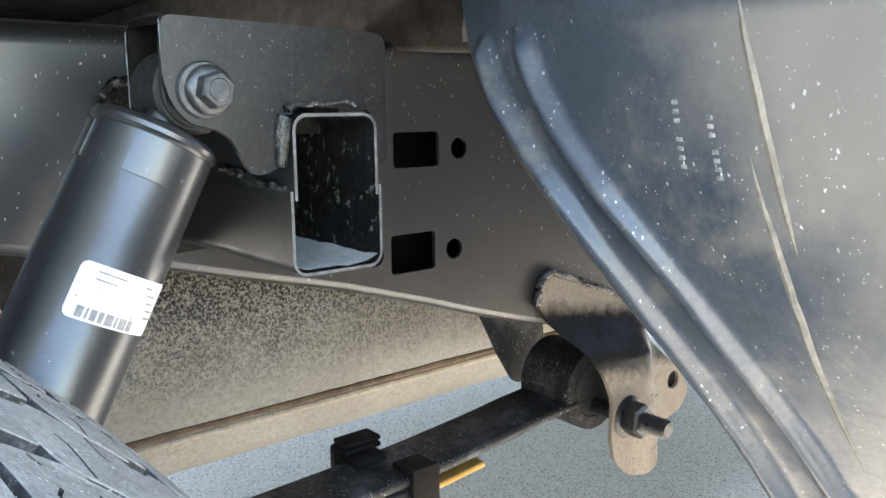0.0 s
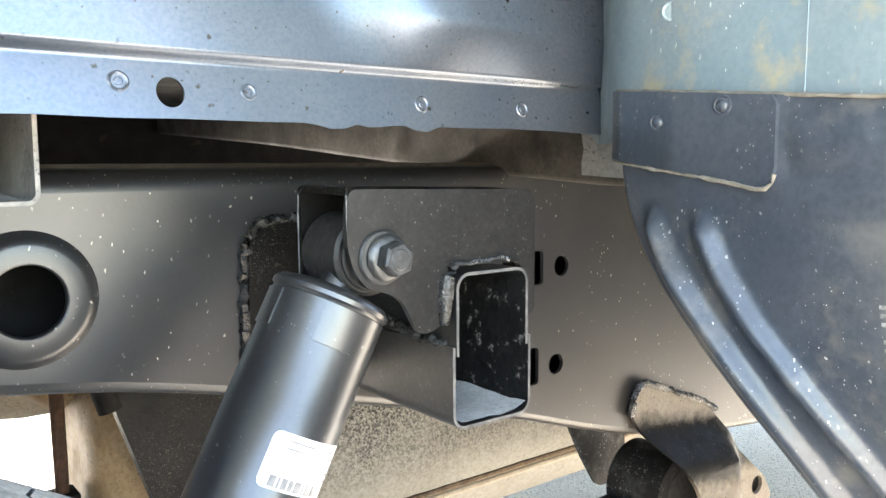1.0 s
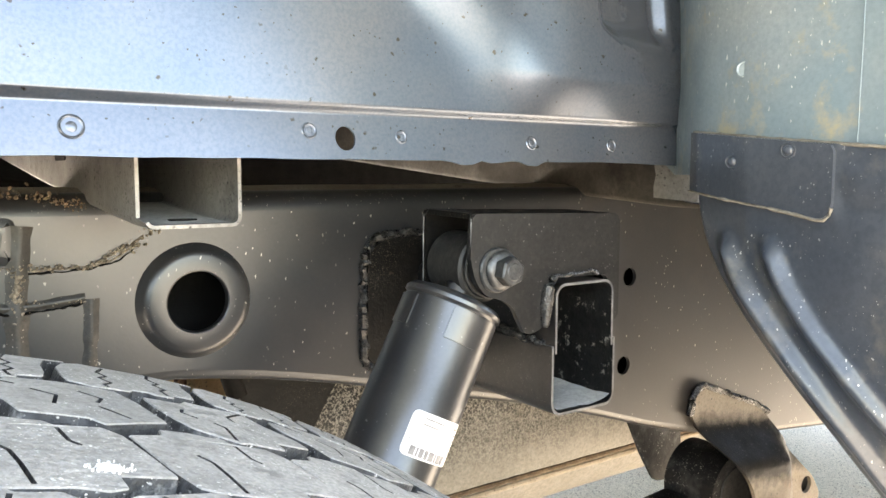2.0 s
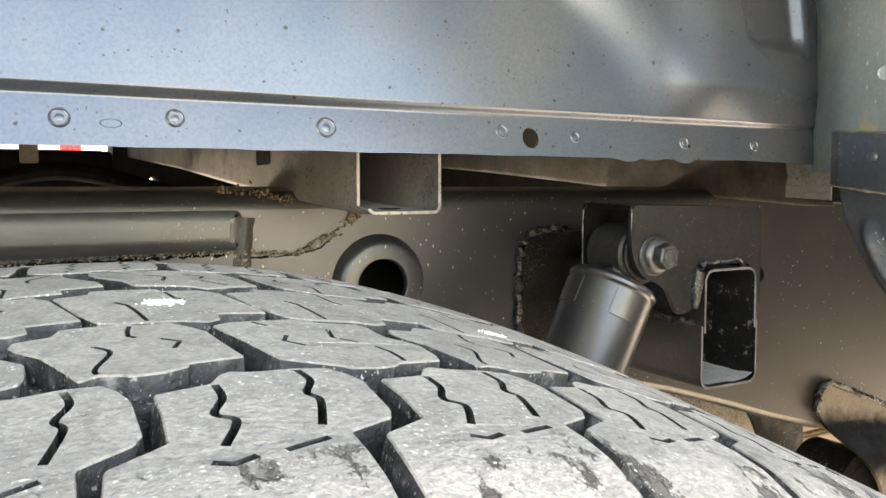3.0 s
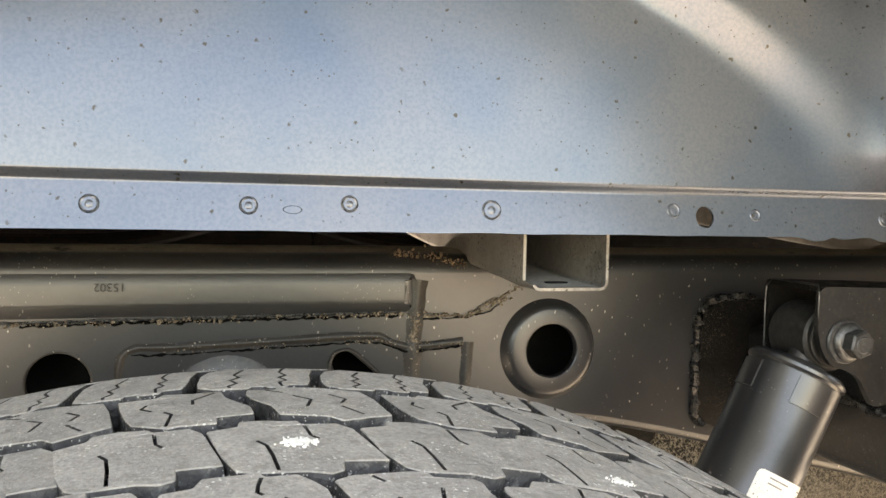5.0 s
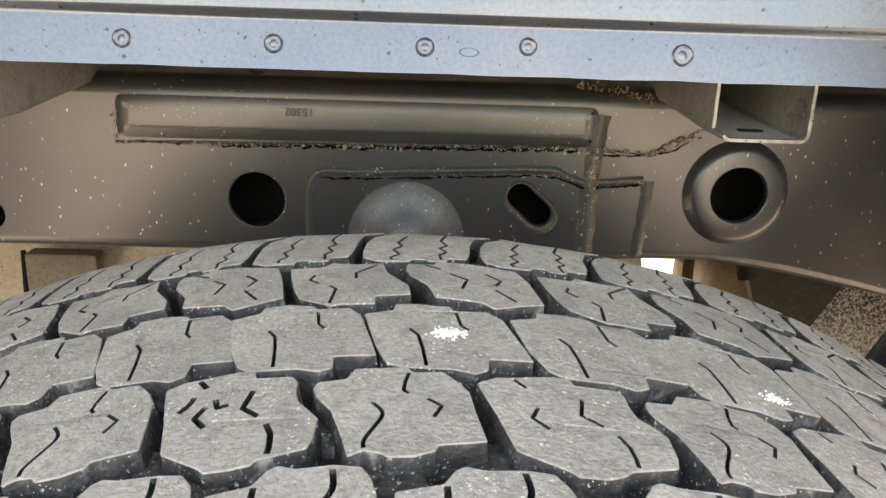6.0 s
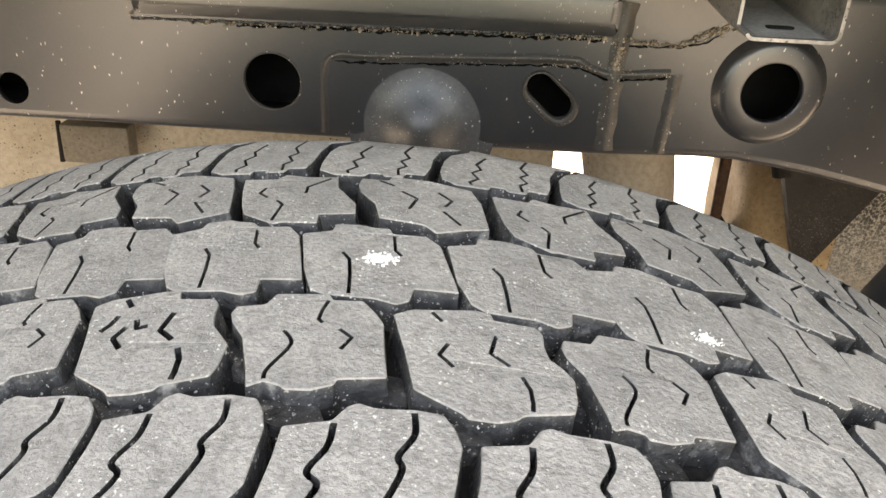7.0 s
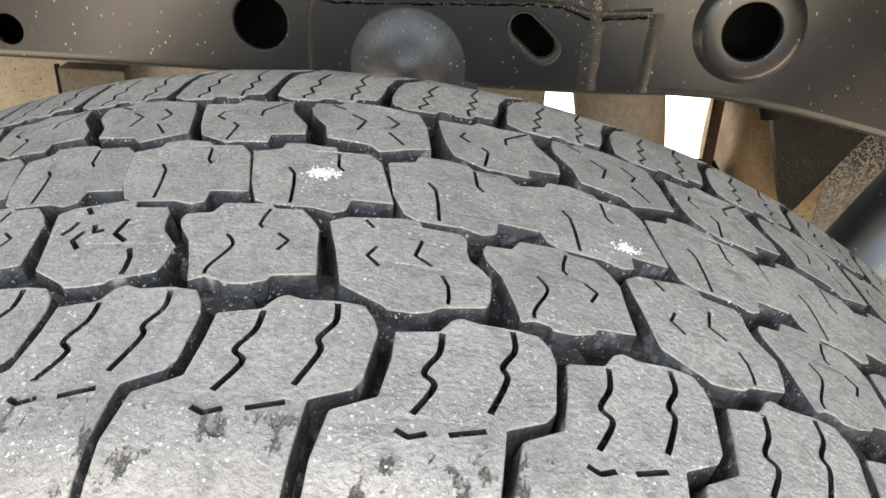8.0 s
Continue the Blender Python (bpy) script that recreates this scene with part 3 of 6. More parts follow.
BLOCK_B = ([(26.1, -24), (30.7, -21), (35.7, -20.1), (47.6, -17.3), (52, -17.6), (52.9, -21), (64.3, -21.1), (66.2, -24), (66.8, -28.7), (67.9, -34), (71.2, -37.7), (74, -41.2), (73.8, -49.8), (73, -54.5), (60.2, -57.8), (58.5, -60.2), (53.8, -61.6), (47, -62), (45.4, -60.3), (33.3, -53.6), (29.9, -39.3), (27.7, -30.2)],
           [[(35.6, -20.6), (39, -25)], [(41, -34.3), (38.9, -39.2), (42.7, -43.6)], [(53.5, -28), (52, -36), (57, -40)], [(60, -43.5), (62, -48), (62.5, -53), (62.3, -56.8)]])
BLOCK_C = ([(-7.5, 15.8), (1.7, 18.8), (2.4, 23), (10.6, 24), (15.3, 22.9), (20, 22.3), (21.7, 19.7), (32.5, 20), (37.2, 15), (40, 4), (42.3, -5), (43.6, -10.5), (30.4, -10.8), (30.1, -17.2), (25.8, -19.5), (19.6, -17.2), (5, -17.5), (1, -15.2), (-1, -10), (-3.2, -5)],
           [[(7.1, 5.8), (9.7, 1.9), (11, -6), (12, -16)], [(21.7, 19), (23.1, 9), (25.3, 6.1)]])
BLOCK_D = ([(-36.8, 46.5), (-38.3, 56.6), (-25.8, 56.8), (-23.5, 61), (-14.4, 59.5), (-3, 60.5), (-0.8, 51), (7, 39), (8, 31.6), (-4.5, 29.4), (-4.4, 23), (-16.4, 23.2), (-19, 22), (-31, 28.5), (-34.4, 36.4)],
           [[(-4, 59.5), (-12.7, 50.2), (-12.4, 45)], [(-28, 48.8), (-29.5, 44.6), (-25.7, 41)], [(-21.6, 38.7), (-19, 35.7), (-20.2, 24)]])
BLOCK_E = ([(5.8, 54.5), (6.5, 60), (16.2, 60.3), (16.4, 63.5), (30, 63), (46.2, 59), (49.6, 48.4), (53, 30), (44.6, 27), (34.9, 23), (31.3, 27.6), (15.5, 29.8), (13.3, 39.2), (7.2, 48.8)],
           [[(12, 59.5), (18.5, 55.5)], [(21.5, 51.3), (27.3, 46.4), (25.2, 37.9)], [(34.3, 53.2), (39.4, 47.5), (37.1, 42.5)], [(36.7, 38.7), (42.9, 30)]])
BLOCK_U = ([(4.2, -70), (15.5, -67), (18.3, -62), (21.2, -60), (25.7, -61.5), (35, -60.6), (42, -61.6), (45, -66), (46.5, -71), (45.5, -88), (43.5, -92), (33.5, -97.2), (33, -114), (32.5, -134), (-9.3, -134), (-9.2, -114), (-7.5, -99.5), (2.8, -93), (4.2, -80)],
           [[(16.3, -68), (16, -75.5), (12.8, -83.2), (15.6, -87.4), (11.2, -97.4)], [(34.7, -62.2), (35.3, -69.4), (32.2, -76.4), (33.3, -81), (29.3, -93.3)],
            [(7.8, -102.9), (11, -104.5), (15.1, -102.6)], [(20, -102), (28.6, -98.9)]])
BLOCK_V = ([(-5, 68), (-12, 67.5), (-13.2, 64), (-20, 63.5), (-21, 66), (-26, 65.5), (-27, 62.8), (-39, 62.5), (-41, 64.5), (-44.5, 66.5), (-45, 74), (-44, 86), (-41.5, 92), (-34.5, 99), (-33.5, 115), (-33, 134), (8.6, 134), (8.8, 115), (7.8, 102),
            (0.2, 96.5), (-2.4, 86), (-3.2, 76)], [[(-14.4, 63.5), (-15.3, 71.5), (-12.4, 75), (-14.9, 80), (-11.8, 84), (-14.2, 89.5), (-11.2, 99)], [(-32.6, 61.5), (-34, 67), (-30.8, 71), (-33.2, 76.5), (-29.8, 81), (-31.6, 86), (-27.8, 94)]])

wheel = thing("wheel", (0, 0, 0), "truck wheel with worn dusty grey all-terrain tyre", "wheel")
wheel.matrix_world = WM


def lathe_y(profile, seg=124):
    return lathe(bmesh.new(), profile, Matrix.Rotation(radians(-90), 4, 'X'), seg)


side = []
for w in lin(-0.146, 0.146, 41):
    v, r = tread(w, 0.0100)
    side.append((r, v))
left = [(0.215, -0.105), (0.235, -0.125), (0.29, -0.147), (0.345, -0.148), (0.385, -0.138)]
right = [(0.385, 0.138), (0.345, 0.148), (0.29, 0.147), (0.235, 0.125), (0.215, 0.105), (0.215, 0.0)]
part("tyre_carcass", lathe_y([(0.215, 0.0)] + left + side + right), RUBBER_FLOOR, wheel, "dark rubber tyre body with shade-darkened tread grooves")
part("rim", lathe_y([(0.02, -0.07), (0.08, -0.075), (0.09, -0.05), (0.17, -0.04), (0.195, -0.1), (0.2145, -0.106), (0.2145, 0.106), (0.19, 0.09), (0.185, 0.0), (0.08, 0.02), (0.02, 0.02)], 64), RIM, wheel, "grey alloy rim")

KINDS = [("A", BLOCK_A, 2, 0), ("B", BLOCK_B, 2, 0), ("C", BLOCK_C, 1, 0), ("D", BLOCK_D, 2, 0), ("E", BLOCK_E, 2, 0), ("U", BLOCK_U, 1, 0), ("V", BLOCK_V, 1, -12.0)]
far_v, far_f = [], []


# the moulded pitches are of several lengths: even places and where they lie
PITCH_AT = [(-1300, -1300), (-330, -325), (-155, -149), (-109.6, -105), (-64.1, -62), (-19, -20), (26.5, 26), (71.6, 74.7), (117.1, 121.3), (162.2, 168.9), (207.7, 216), (253, 262), (1300, 1300)]


def pitched(at):
    """Where a block lies round the tyre, and how long its pitch is."""
    return along(PITCH_AT, at) * 0.001 * MM, (along(PITCH_AT, at + 22) - along(PITCH_AT, at - 22)) / 44


for key, shape, every, slide in KINDS:
    c = sum(p[0] for p in shape[0]) / len(shape[0])
    centred = ([(x - c, y) for x, y in shape[0]], [[(x - c, y) for x, y in s] for s in shape[1]])
    meshes = [block_mesh("tread_block", *centred, seed=ord(key) * 10 + k, wide=0.84 if key == "U" else 0.58, skin=RUBBER_WORN if key in "UV" else None, sharp=key == "V") for k in range(3)]
    torn = None
    if key == "B":
        torn = block_mesh("tread_block", centred[0], centred[1] + [[(33.5 - c, -36), (35.5 - c, -33), (36.5 - c, -29)], [(43 - c, -31), (44.5 - c, -35), (47.5 - c, -34)]], seed=5, wide=0.9)
    plain = block_mesh("plain_block", centred[0], [], seed=ord(key))
    for i in range(-30, 32, every):
        s, squeeze = pitched(c + slide + i * 45.3)
        turn = Matrix.Rotation(s / R, 4, 'Y') @ Matrix.Diagonal((squeeze, 1, 1, 1))
        if abs(s / R) < 1.05:
            ob = new("tread_block", torn if torn and i == -2 else meshes[i % 3])
            ob.parent = wheel
            ob.matrix_local = turn
        else:
            k = len(far_v)
            far_v += [turn @ v.co for v in plain.vertices]
            far_f += [[k + j for j in f.vertices] for f in plain.polygons]
    bpy.data.meshes.remove(plain)
# low ledges that tie the blocks together in the grooves
LEDGES = [([(-5, -57), (10, -56.5), (13, -63.5), (2, -66), (-4, -64)], 0.0050), ([(38, -57.5), (52, -58), (54, -65), (44, -66.5), (39, -63)], 0.0046), ([(22, -42), (33, -44), (32.5, -54), (24, -54)], 0.0062),
          ([(-26, -30), (-15, -32), (-12, -45), (-20, -43)], 0.0066), ([(-9, -25), (10, -20), (9, -15), (-3, -14), (-10, -19)], 0.0042), ([(36, -23), (54, -21), (52, -15), (40, -15)], 0.0048),
          ([(4, 22), (20, 24), (22, 17), (8, 18)], 0.0045), ([(-20, 24), (-4, 24), (0, 18), (-16, 17)], 0.0050), ([(-34, 58), (-26, 61), (-28, 66), (-38, 64)], 0.0048), ([(6, 58), (18, 60), (16, 66), (4, 64)], 0.0052)]
for k, (shape, sink) in enumerate(LEDGES):
    c = sum(p[0] for p in shape) / len(shape)
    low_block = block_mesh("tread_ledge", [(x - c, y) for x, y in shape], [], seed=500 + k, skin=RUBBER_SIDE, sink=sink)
    for i in range(-30, 32, 2):
        s, squeeze = pitched(c + i * 45.3)
        if abs(s / R) < 0.8:
            ob = new("tread_ledge", low_block)
            ob.parent = wheel
            ob.matrix_local = Matrix.Rotation(s / R, 4, 'Y') @ Matrix.Diagonal((squeeze, 1, 1, 1))
me = bpy.data.meshes.new("tread")
me.from_pydata(far_v, [], far_f)
me.materials.append(RUBBER)
ob = new("tread", me)
ob.parent = wheel
tagged(ob, "dusty tread blocks round the lower tyre", kind="stuff")


def splash(at, size, seed):
    """A dried white splash lying on the tread."""
    p = WM.inverted() @ Vector(at)
    t0 = math.atan2(p.x, p.z)
    rnd = random.Random(seed)
    bm = bmesh.new()
    n = 36
    pts = []
    for k in range(n):
        q = size * (0.85 + 0.16 * rnd.random() + 0.16 * math.sin(k * 0.52 + seed) + 0.10 * math.sin(k * 1.05 + seed * 2))
        pts.append((1.5 * q * math.cos(6.283 * k / n), q * math.sin(6.283 * k / n)))

    def put(x, y, up):
        r = tread(p.y + y)[1] + up
        return (r * math.sin(t0 + x / R), p.y + y, r * math.cos(t0 + x / R))
    prism(bm, [(x * 0.62, y * 0.62) for x, y in pts], [], lambda x, y: put(x, y, 0.0004), lambda x, y: put(x, y, -0.0008))
    for k in range(70):
        cx, cy, q = rnd.gauss(0, size * 0.95), rnd.gauss(0, size * 0.55), size * rnd.uniform(0.03, 0.16)
        prism(bm, [(cx + q * rnd.uniform(0.6, 1.3) * math.cos(a), cy + q * rnd.uniform(0.6, 1.3) * math.sin(a)) for a in lin(0, 5.38, 7)], [], lambda x, y: put(x, y, 0.0003), lambda x, y: put(x, y, -0.0006))
    part("white_splash", bm, WHITE, wheel, "dried white splash on a tread block")


splash((-0.1188, 0.3165, 0.7976), 0.0038, 1)
splash((-0.0208, 0.3090, 0.7814), 0.0026, 2)

# ---------------------------------------------------------------- frame rail
WEB, TOPZ, BEND = 0.750, 0.828, 0.016
BOTTOM = [(-1.6, 0.683), (-0.47, 0.683), (-0.3, 0.682), (-0.05, 0.6795), (0.03, 0.680), (0.078, 0.6825), (0.117, 0.683), (0.150, 0.679), (0.19, 0.673), (0.247, 0.662), (0.335, 0.641), (0.406, 0.622), (0.489, 0.602), (0.592, 0.571),
          (0.658, 0.549), (0.742, 0.524), (0.88, 0.495), (1.1, 0.47), (2.0, 0.46)]
rail = thing("frame_rail", (0, WEB, TOPZ), "dusty black boxed steel truck frame rail with punched holes", "frame rail")
SLOT_A, SLOT_B, SLOT_R = Vector((-0.0405, 0.7365)), Vector((-0.0235, 0.7215)), 0.0105


def slot_ring(r, n=9):
    d = (SLOT_B - SLOT_A).normalized()
    base = math.atan2(d.y, d.x)
    out = []
    for c, a0 in ((SLOT_B, base - math.pi / 2), (SLOT_A, base + math.pi / 2)):
        out += [(c.x + r * math.cos(a0 + math.pi * k / n), c.y + r * math.sin(a0 + math.pi * k / n)) for k in range(n + 1)]
    return out


HOLES = [ring(0.1410, 0.7440, 0.0435, 40), ring(-0.259, 0.728, 0.0232, 36), ring(-0.479, 0.710, 0.0135), slot_ring(SLOT_R), rounded(0.554, 0.7095, 0.609, 0.7435, 0.004, 3),
         rounded(0.549, 0.608, 0.603, 0.646, 0.004, 3), ring(0.635, 0.726, 0.0105), ring(0.628, 0.625, 0.0105), ring(0.530, 0.629, 0.0105), ring(-0.7, 0.73, 0.02)]
low = [(x, along(BOTTOM, x) + 0.009) for x in lin(-1.6, 2.9, 134)]
piece("web", plate_y(low + [(2.9, TOPZ - BEND), (-1.6, TOPZ - BEND)], HOLES, WEB, WEB + 0.0045), RAIL, rail)
bm = bmesh.new()
arc = [(WEB + BEND * (1 - math.cos(a)), TOPZ - BEND + BEND * math.sin(a)) for a in lin(0, math.pi / 2, 9)] + [(WEB + 0.085, TOPZ)]
shell(bm, lin(-1.6, 2.9, 68), arc, lambda x, p: (x, p[0], p[1]), lambda x, p: (x, p[0] + 0.004 * (p[1] < TOPZ - 0.001), p[1] - 0.0045))
piece("top_flange", bm, RAIL, rail)
bm = bmesh.new()
arc = [(WEB + 0.009 * (1 - math.cos(a)), 0.009 - 0.009 * math.sin(a)) for a in lin(0, math.pi / 2, 6)] + [(WEB + 0.085, 0.0)]
shell(bm, lin(-1.6, 2.9, 134), arc, lambda x, p: (x, p[0], along(BOTTOM, x) + p[1]), lambda x, p: (x, p[0] + 0.003, along(BOTTOM, x) + p[1] + 0.004))
piece("bottom_flange", bm, RAIL, rail)
# darker than the outer web: shade inside the box is in its colour
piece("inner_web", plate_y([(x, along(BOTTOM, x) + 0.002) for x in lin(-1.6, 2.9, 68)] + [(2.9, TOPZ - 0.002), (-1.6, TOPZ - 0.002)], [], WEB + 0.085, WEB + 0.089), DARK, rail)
bm = bmesh.new()
grid(bm, lin(-1.5, 2.3, 90), lin(WEB + BEND + 0.002, WEB + 0.084, 6), lambda x, y: (x, y, TOPZ + 0.0030 * step(WEB + BEND, WEB + BEND + 0.02, y) + 0.0012 * max(0, noise.noise(Vector((x * 40, y * 40, 3))))))
piece("settled_dust", bm, RAIL_DUST, rail, "tan dust lying on the rail's top")
# raised boss round the large hole
bm = bmesh.new()
lathe(bm, [(0.0455, -0.0005), (0.0440, 0.0015), (0.0410, 0.0060), (0.0385, 0.0085), (0.0355, 0.0095), (0.0245, 0.0095), (0.0235, 0.0088), (0.0235, 0.002), (0.026, 0.002), (0.027, 0.004), (0.041, -0.004)], facing_y(0.1410, WEB, 0.7440), 56, True)
piece("hole_boss", bm, RAIL, rail, "pressed round boss with a dark hole")
# dome beside the slot
bm = bmesh.new()
lathe(bm, [(0.062 * k / 26, -0.0006 + 0.0175 * math.exp(-((0.062 * k / 26) / 0.0265) ** 2.0)) for k in range(26, 0, -1)] + [(0.0, 0.0169)], facing_y(-0.135, WEB, 0.6975), 48)
piece("stamped_dome", bm, DOME, rail, "rounded pressed dome in the rail side", 80)
# slot rim
bm = bmesh.new()
loops = [[bm.verts.new((a + drop * 0.35, WEB - up, b - drop)) for a, b in slot_ring(SLOT_R + r)] for r, up, drop in ((0.0052, -0.0004, 0.0022), (0.0044, 0.0012, 0.0020), (0.0034, 0.0020, 0.0016), (0.0020, 0.0021, 0.0008), (0.0004, 0.0012, 0.0), (-0.0003, -0.003, 0.0))]
for a, b in zip(loops, loops[1:]):
    for k in range(len(a)):
        bm.faces.new((a[k], a[(k + 1) % len(a)], b[(k + 1) % len(a)], b[k]))
piece("slot_rim", bm, RIB_TAN, rail, "", 70)
bm = bmesh.new()
lathe(bm, [(0.0250, -0.0004), (0.0243, 0.0006), (0.0236, 0.0007), (0.0230, 0.0), (0.0229, -0.003), (0.0240, -0.003)], facing_y(-0.259, WEB, 0.728), 44, True)
piece("hole_rim", bm, RIB_TAN, rail, "", 70)


def raised(outer, proud, name, flare=0.003):
    """A pressed field: its edge slopes up to a flat face."""
    bm = bmesh.new()
    pts = soften(outer, 0.010, 5)
    if area(pts) < 0:
        pts.reverse()
    inner = offset(pts, flare)
    a = [bm.verts.new((x, WEB + 0.001, z)) for x, z in pts]
    b = [bm.verts.new((x, WEB - proud * 0.7, z)) for x, z in offset(pts, flare * 0.45)]
    foot = min(z for x, z in pts)
    c = [bm.verts.new((x, WEB - proud - 0.006 * (z - foot), z)) for x, z in inner]
    for p, q in ((a, b), (b, c)):
        for i in range(len(p)):
            bm.faces.new((p[i], p[(i + 1) % len(p)], q[(i + 1) % len(p)], q[i]))
    for t in tessellate_polygon([[Vector((*p, 0)) for p in inner]]):
        bm.faces.new([c[i] for i in t])
    return piece(name, bm, RAIL, rail, smooth=60)


raised([(-0.371, 0.7745), (0.022, 0.7765), (0.022, 0.8145), (-0.371, 0.8145)], 0.0017, "pressed_field", 0.013)
# outline of the lower pressed field, and weld seams
def crease(pts, half, proud):
    """A shallow pressed rib along a line on the rail's face."""
    pts = [Vector(p) for p in pts]
    run = []
    for a, b in zip(pts, pts[1:]):
        n = max(1, int((b - a).length / 0.004))
        run += [a.lerp(b, i / n) for i in range(n)]
    run.append(pts[-1])
    bm = bmesh.new()
    rows = []
    for i, p in enumerate(run):
        d = (run[min(i + 1, len(run) - 1)] - run[max(i - 1, 0)]).normalized()
        across = Vector((-d.y, d.x))
        wob = 1 + 0.25 * noise.noise(Vector((p.x * 90, p.y * 90, 4)))
        rows.append([bm.verts.new((p.x + across.x * k * half * wob, WEB + 0.0004 - proud * wob * math.exp(-2.6 * k * k) * (abs(k) < 1), p.y + across.y * k * half * wob)) for k in (-1, -0.75, -0.5, -0.25, 0, 0.25, 0.5, 0.75, 1)])
    for a, b in zip(rows, rows[1:]):
        for k in range(8):
            bm.faces.new((a[k], a[k + 1], b[k + 1], b[k]))
    return bm


piece("field_rib", crease([(-0.216, 0.687), (-0.2165, 0.735), (-0.2145, 0.7460), (-0.2105, 0.7510), (-0.203, 0.7540), (-0.18, 0.7535), (-0.1, 0.7565), (-0.035, 0.7595), (-0.012, 0.7590), (-0.002, 0.7535), (0.01, 0.7495), (0.03, 0.7500), (0.062, 0.7530)], 0.0042, 0.0022), RIB_TAN, rail, "raised rib of the pressed rail field", 60)
piece("field_rib", crease([(0.0165, 0.686), (0.0175, 0.748), (0.019, 0.772), (0.022, 0.806)], 0.0085, 0.0034), RIB_TAN, rail, "", 60)
piece("field_rib", crease([(0.062, 0.686), (0.0655, 0.735), (0.066, 0.752)], 0.0065, 0.0026), RIB_TAN, rail, "", 60)


def flecks(pts, count, spread, seed, small=0.0004, large=0.0016):
    """Loose crumbs scattered in clusters along a line."""
    rnd = random.Random(seed)
    pts = [Vector(p) for p in pts]
    bm = bmesh.new()
    while count > 0:
        t = rnd.random() * (len(pts) - 1)
        p = pts[int(t)].lerp(pts[int(t) + 1], t - int(t))
        if noise.noise(p * 45 + Vector((seed, 0, 0))) < rnd.uniform(-0.35, 0.3):
            continue
        count -= 1
        r = small + (large - small) * rnd.random() ** 2.5
        m = Matrix.Translation(p + Vector((rnd.gauss(0, spread), rnd.uniform(-0.0004, 0.0006), rnd.gauss(0, spread)))) @ Matrix.Rotation(rnd.random() * 6, 4, Vector((rnd.random(), rnd.random(), 0.5)).normalized()) @ Matrix.Diagonal((r * rnd.uniform(0.8, 1.9), r * 0.7, r, 1))
        bmesh.ops.create_icosphere(bm, subdivisions=1, radius=1.0, matrix=m)
    return bm


tagged(piece("seam_dirt", flecks([(0.0185, WEB - 0.002, 0.742), (0.0185, WEB - 0.002, 0.779)], 90, 0.0022, 5), SEALER, rail), "tan crumbs of dirt on a rib", kind="stuff")
tagged(piece("seam_dirt", flecks([(-0.216, WEB - 0.0016, 0.7490), (-0.1, WEB - 0.0016, 0.7525), (-0.012, WEB - 0.0016, 0.7555), (0.062, WEB - 0.0016, 0.7500)], 110, 0.0009, 6, 0.0003, 0.0010), SEALER, rail), "fine pale crumbs of dirt on a rib", kind="stuff")
tagged(piece("seam_dirt", flecks([(-0.369, WEB - 0.0024, 0.8), (-0.369, WEB - 0.0024, 0.776)], 25, 0.0012, 7, 0.0003, 0.0011), SEALER, rail), "tan crumbs of dirt on the field's end", kind="stuff")
tagged(piece("seam_dirt", flecks([(-0.369, WEB - 0.0024, 0.7725), (-0.2, WEB - 0.0024, 0.7745), (-0.06, WEB - 0.0024, 0.7765), (0.004, WEB - 0.0024, 0.7775), (0.066, WEB - 0.0024, 0.7755), (0.104, WEB - 0.0024, 0.797)], 420, 0.0011, 4), SEALER, rail), "tan crumbs of dirt and rust along the weld seam", kind="stuff")
piece("weld_seam", bead([(-0.37, WEB, 0.7735), (-0.2, WEB, 0.7757), (-0.06, WEB, 0.7777), (0.004, WEB, 0.7787)], 0.0013, 0.002, 0.6), WELD, rail)
piece("weld_seam", bead([(0.026, WEB, 0.7745), (0.066, WEB, 0.776), (0.083, WEB, 0.779), (0.093, WEB, 0.787), (0.104, WEB, 0.797)], 0.0008, 0.002, 1.3, 0.001), SEALER, rail)
piece("weld_seam", bead([(0.018, WEB - 0.001, 0.752), (0.019, WEB - 0.001, 0.772)], 0.0024, 0.002, 1.6, 0.0018), SEALER, rail)
piece("seam_gap", bead([(-0.285, WEB - 0.0012, 0.7725), (-0.2, WEB - 0.0012, 0.7734), (-0.06, WEB - 0.0012, 0.7752), (0.004, WEB - 0.0012, 0.7764)], 0.0010, 0.002, 1.6, 0.0016), CRACK, rail, "black broken gap under the weld seam")
piece("seam_gap", bead([(-0.207, WEB - 0.001, 0.7480), (-0.18, WEB - 0.001, 0.7480), (-0.1, WEB - 0.001, 0.7510), (-0.035, WEB - 0.001, 0.7540), (-0.010, WEB - 0.001, 0.7535), (0.01, WEB - 0.001, 0.7450), (0.03, WEB - 0.001, 0.7460), (0.06, WEB - 0.001, 0.7490)], 0.0007, 0.002, 1.5, 0.0012), CRACK, rail)
piece("seam_gap", bead([(0.026, WEB - 0.001, 0.7725), (0.066, WEB - 0.001, 0.774), (0.086, WEB - 0.001, 0.778), (0.096, WEB - 0.001, 0.787)], 0.0007, 0.002, 1.5, 0.0012), CRACK, rail)
tagged(piece("rust_crust", flecks([(0.000, WEB + 0.009, TOPZ - 0.001), (0.03, WEB + 0.005, TOPZ - 0.003), (0.064, WEB + 0.0005, TOPZ - 0.010)], 260, 0.0026, 8, 0.0004, 0.0018), CRUST, rail), "brown crumbs where the cross member meets the rail", kind="stuff")
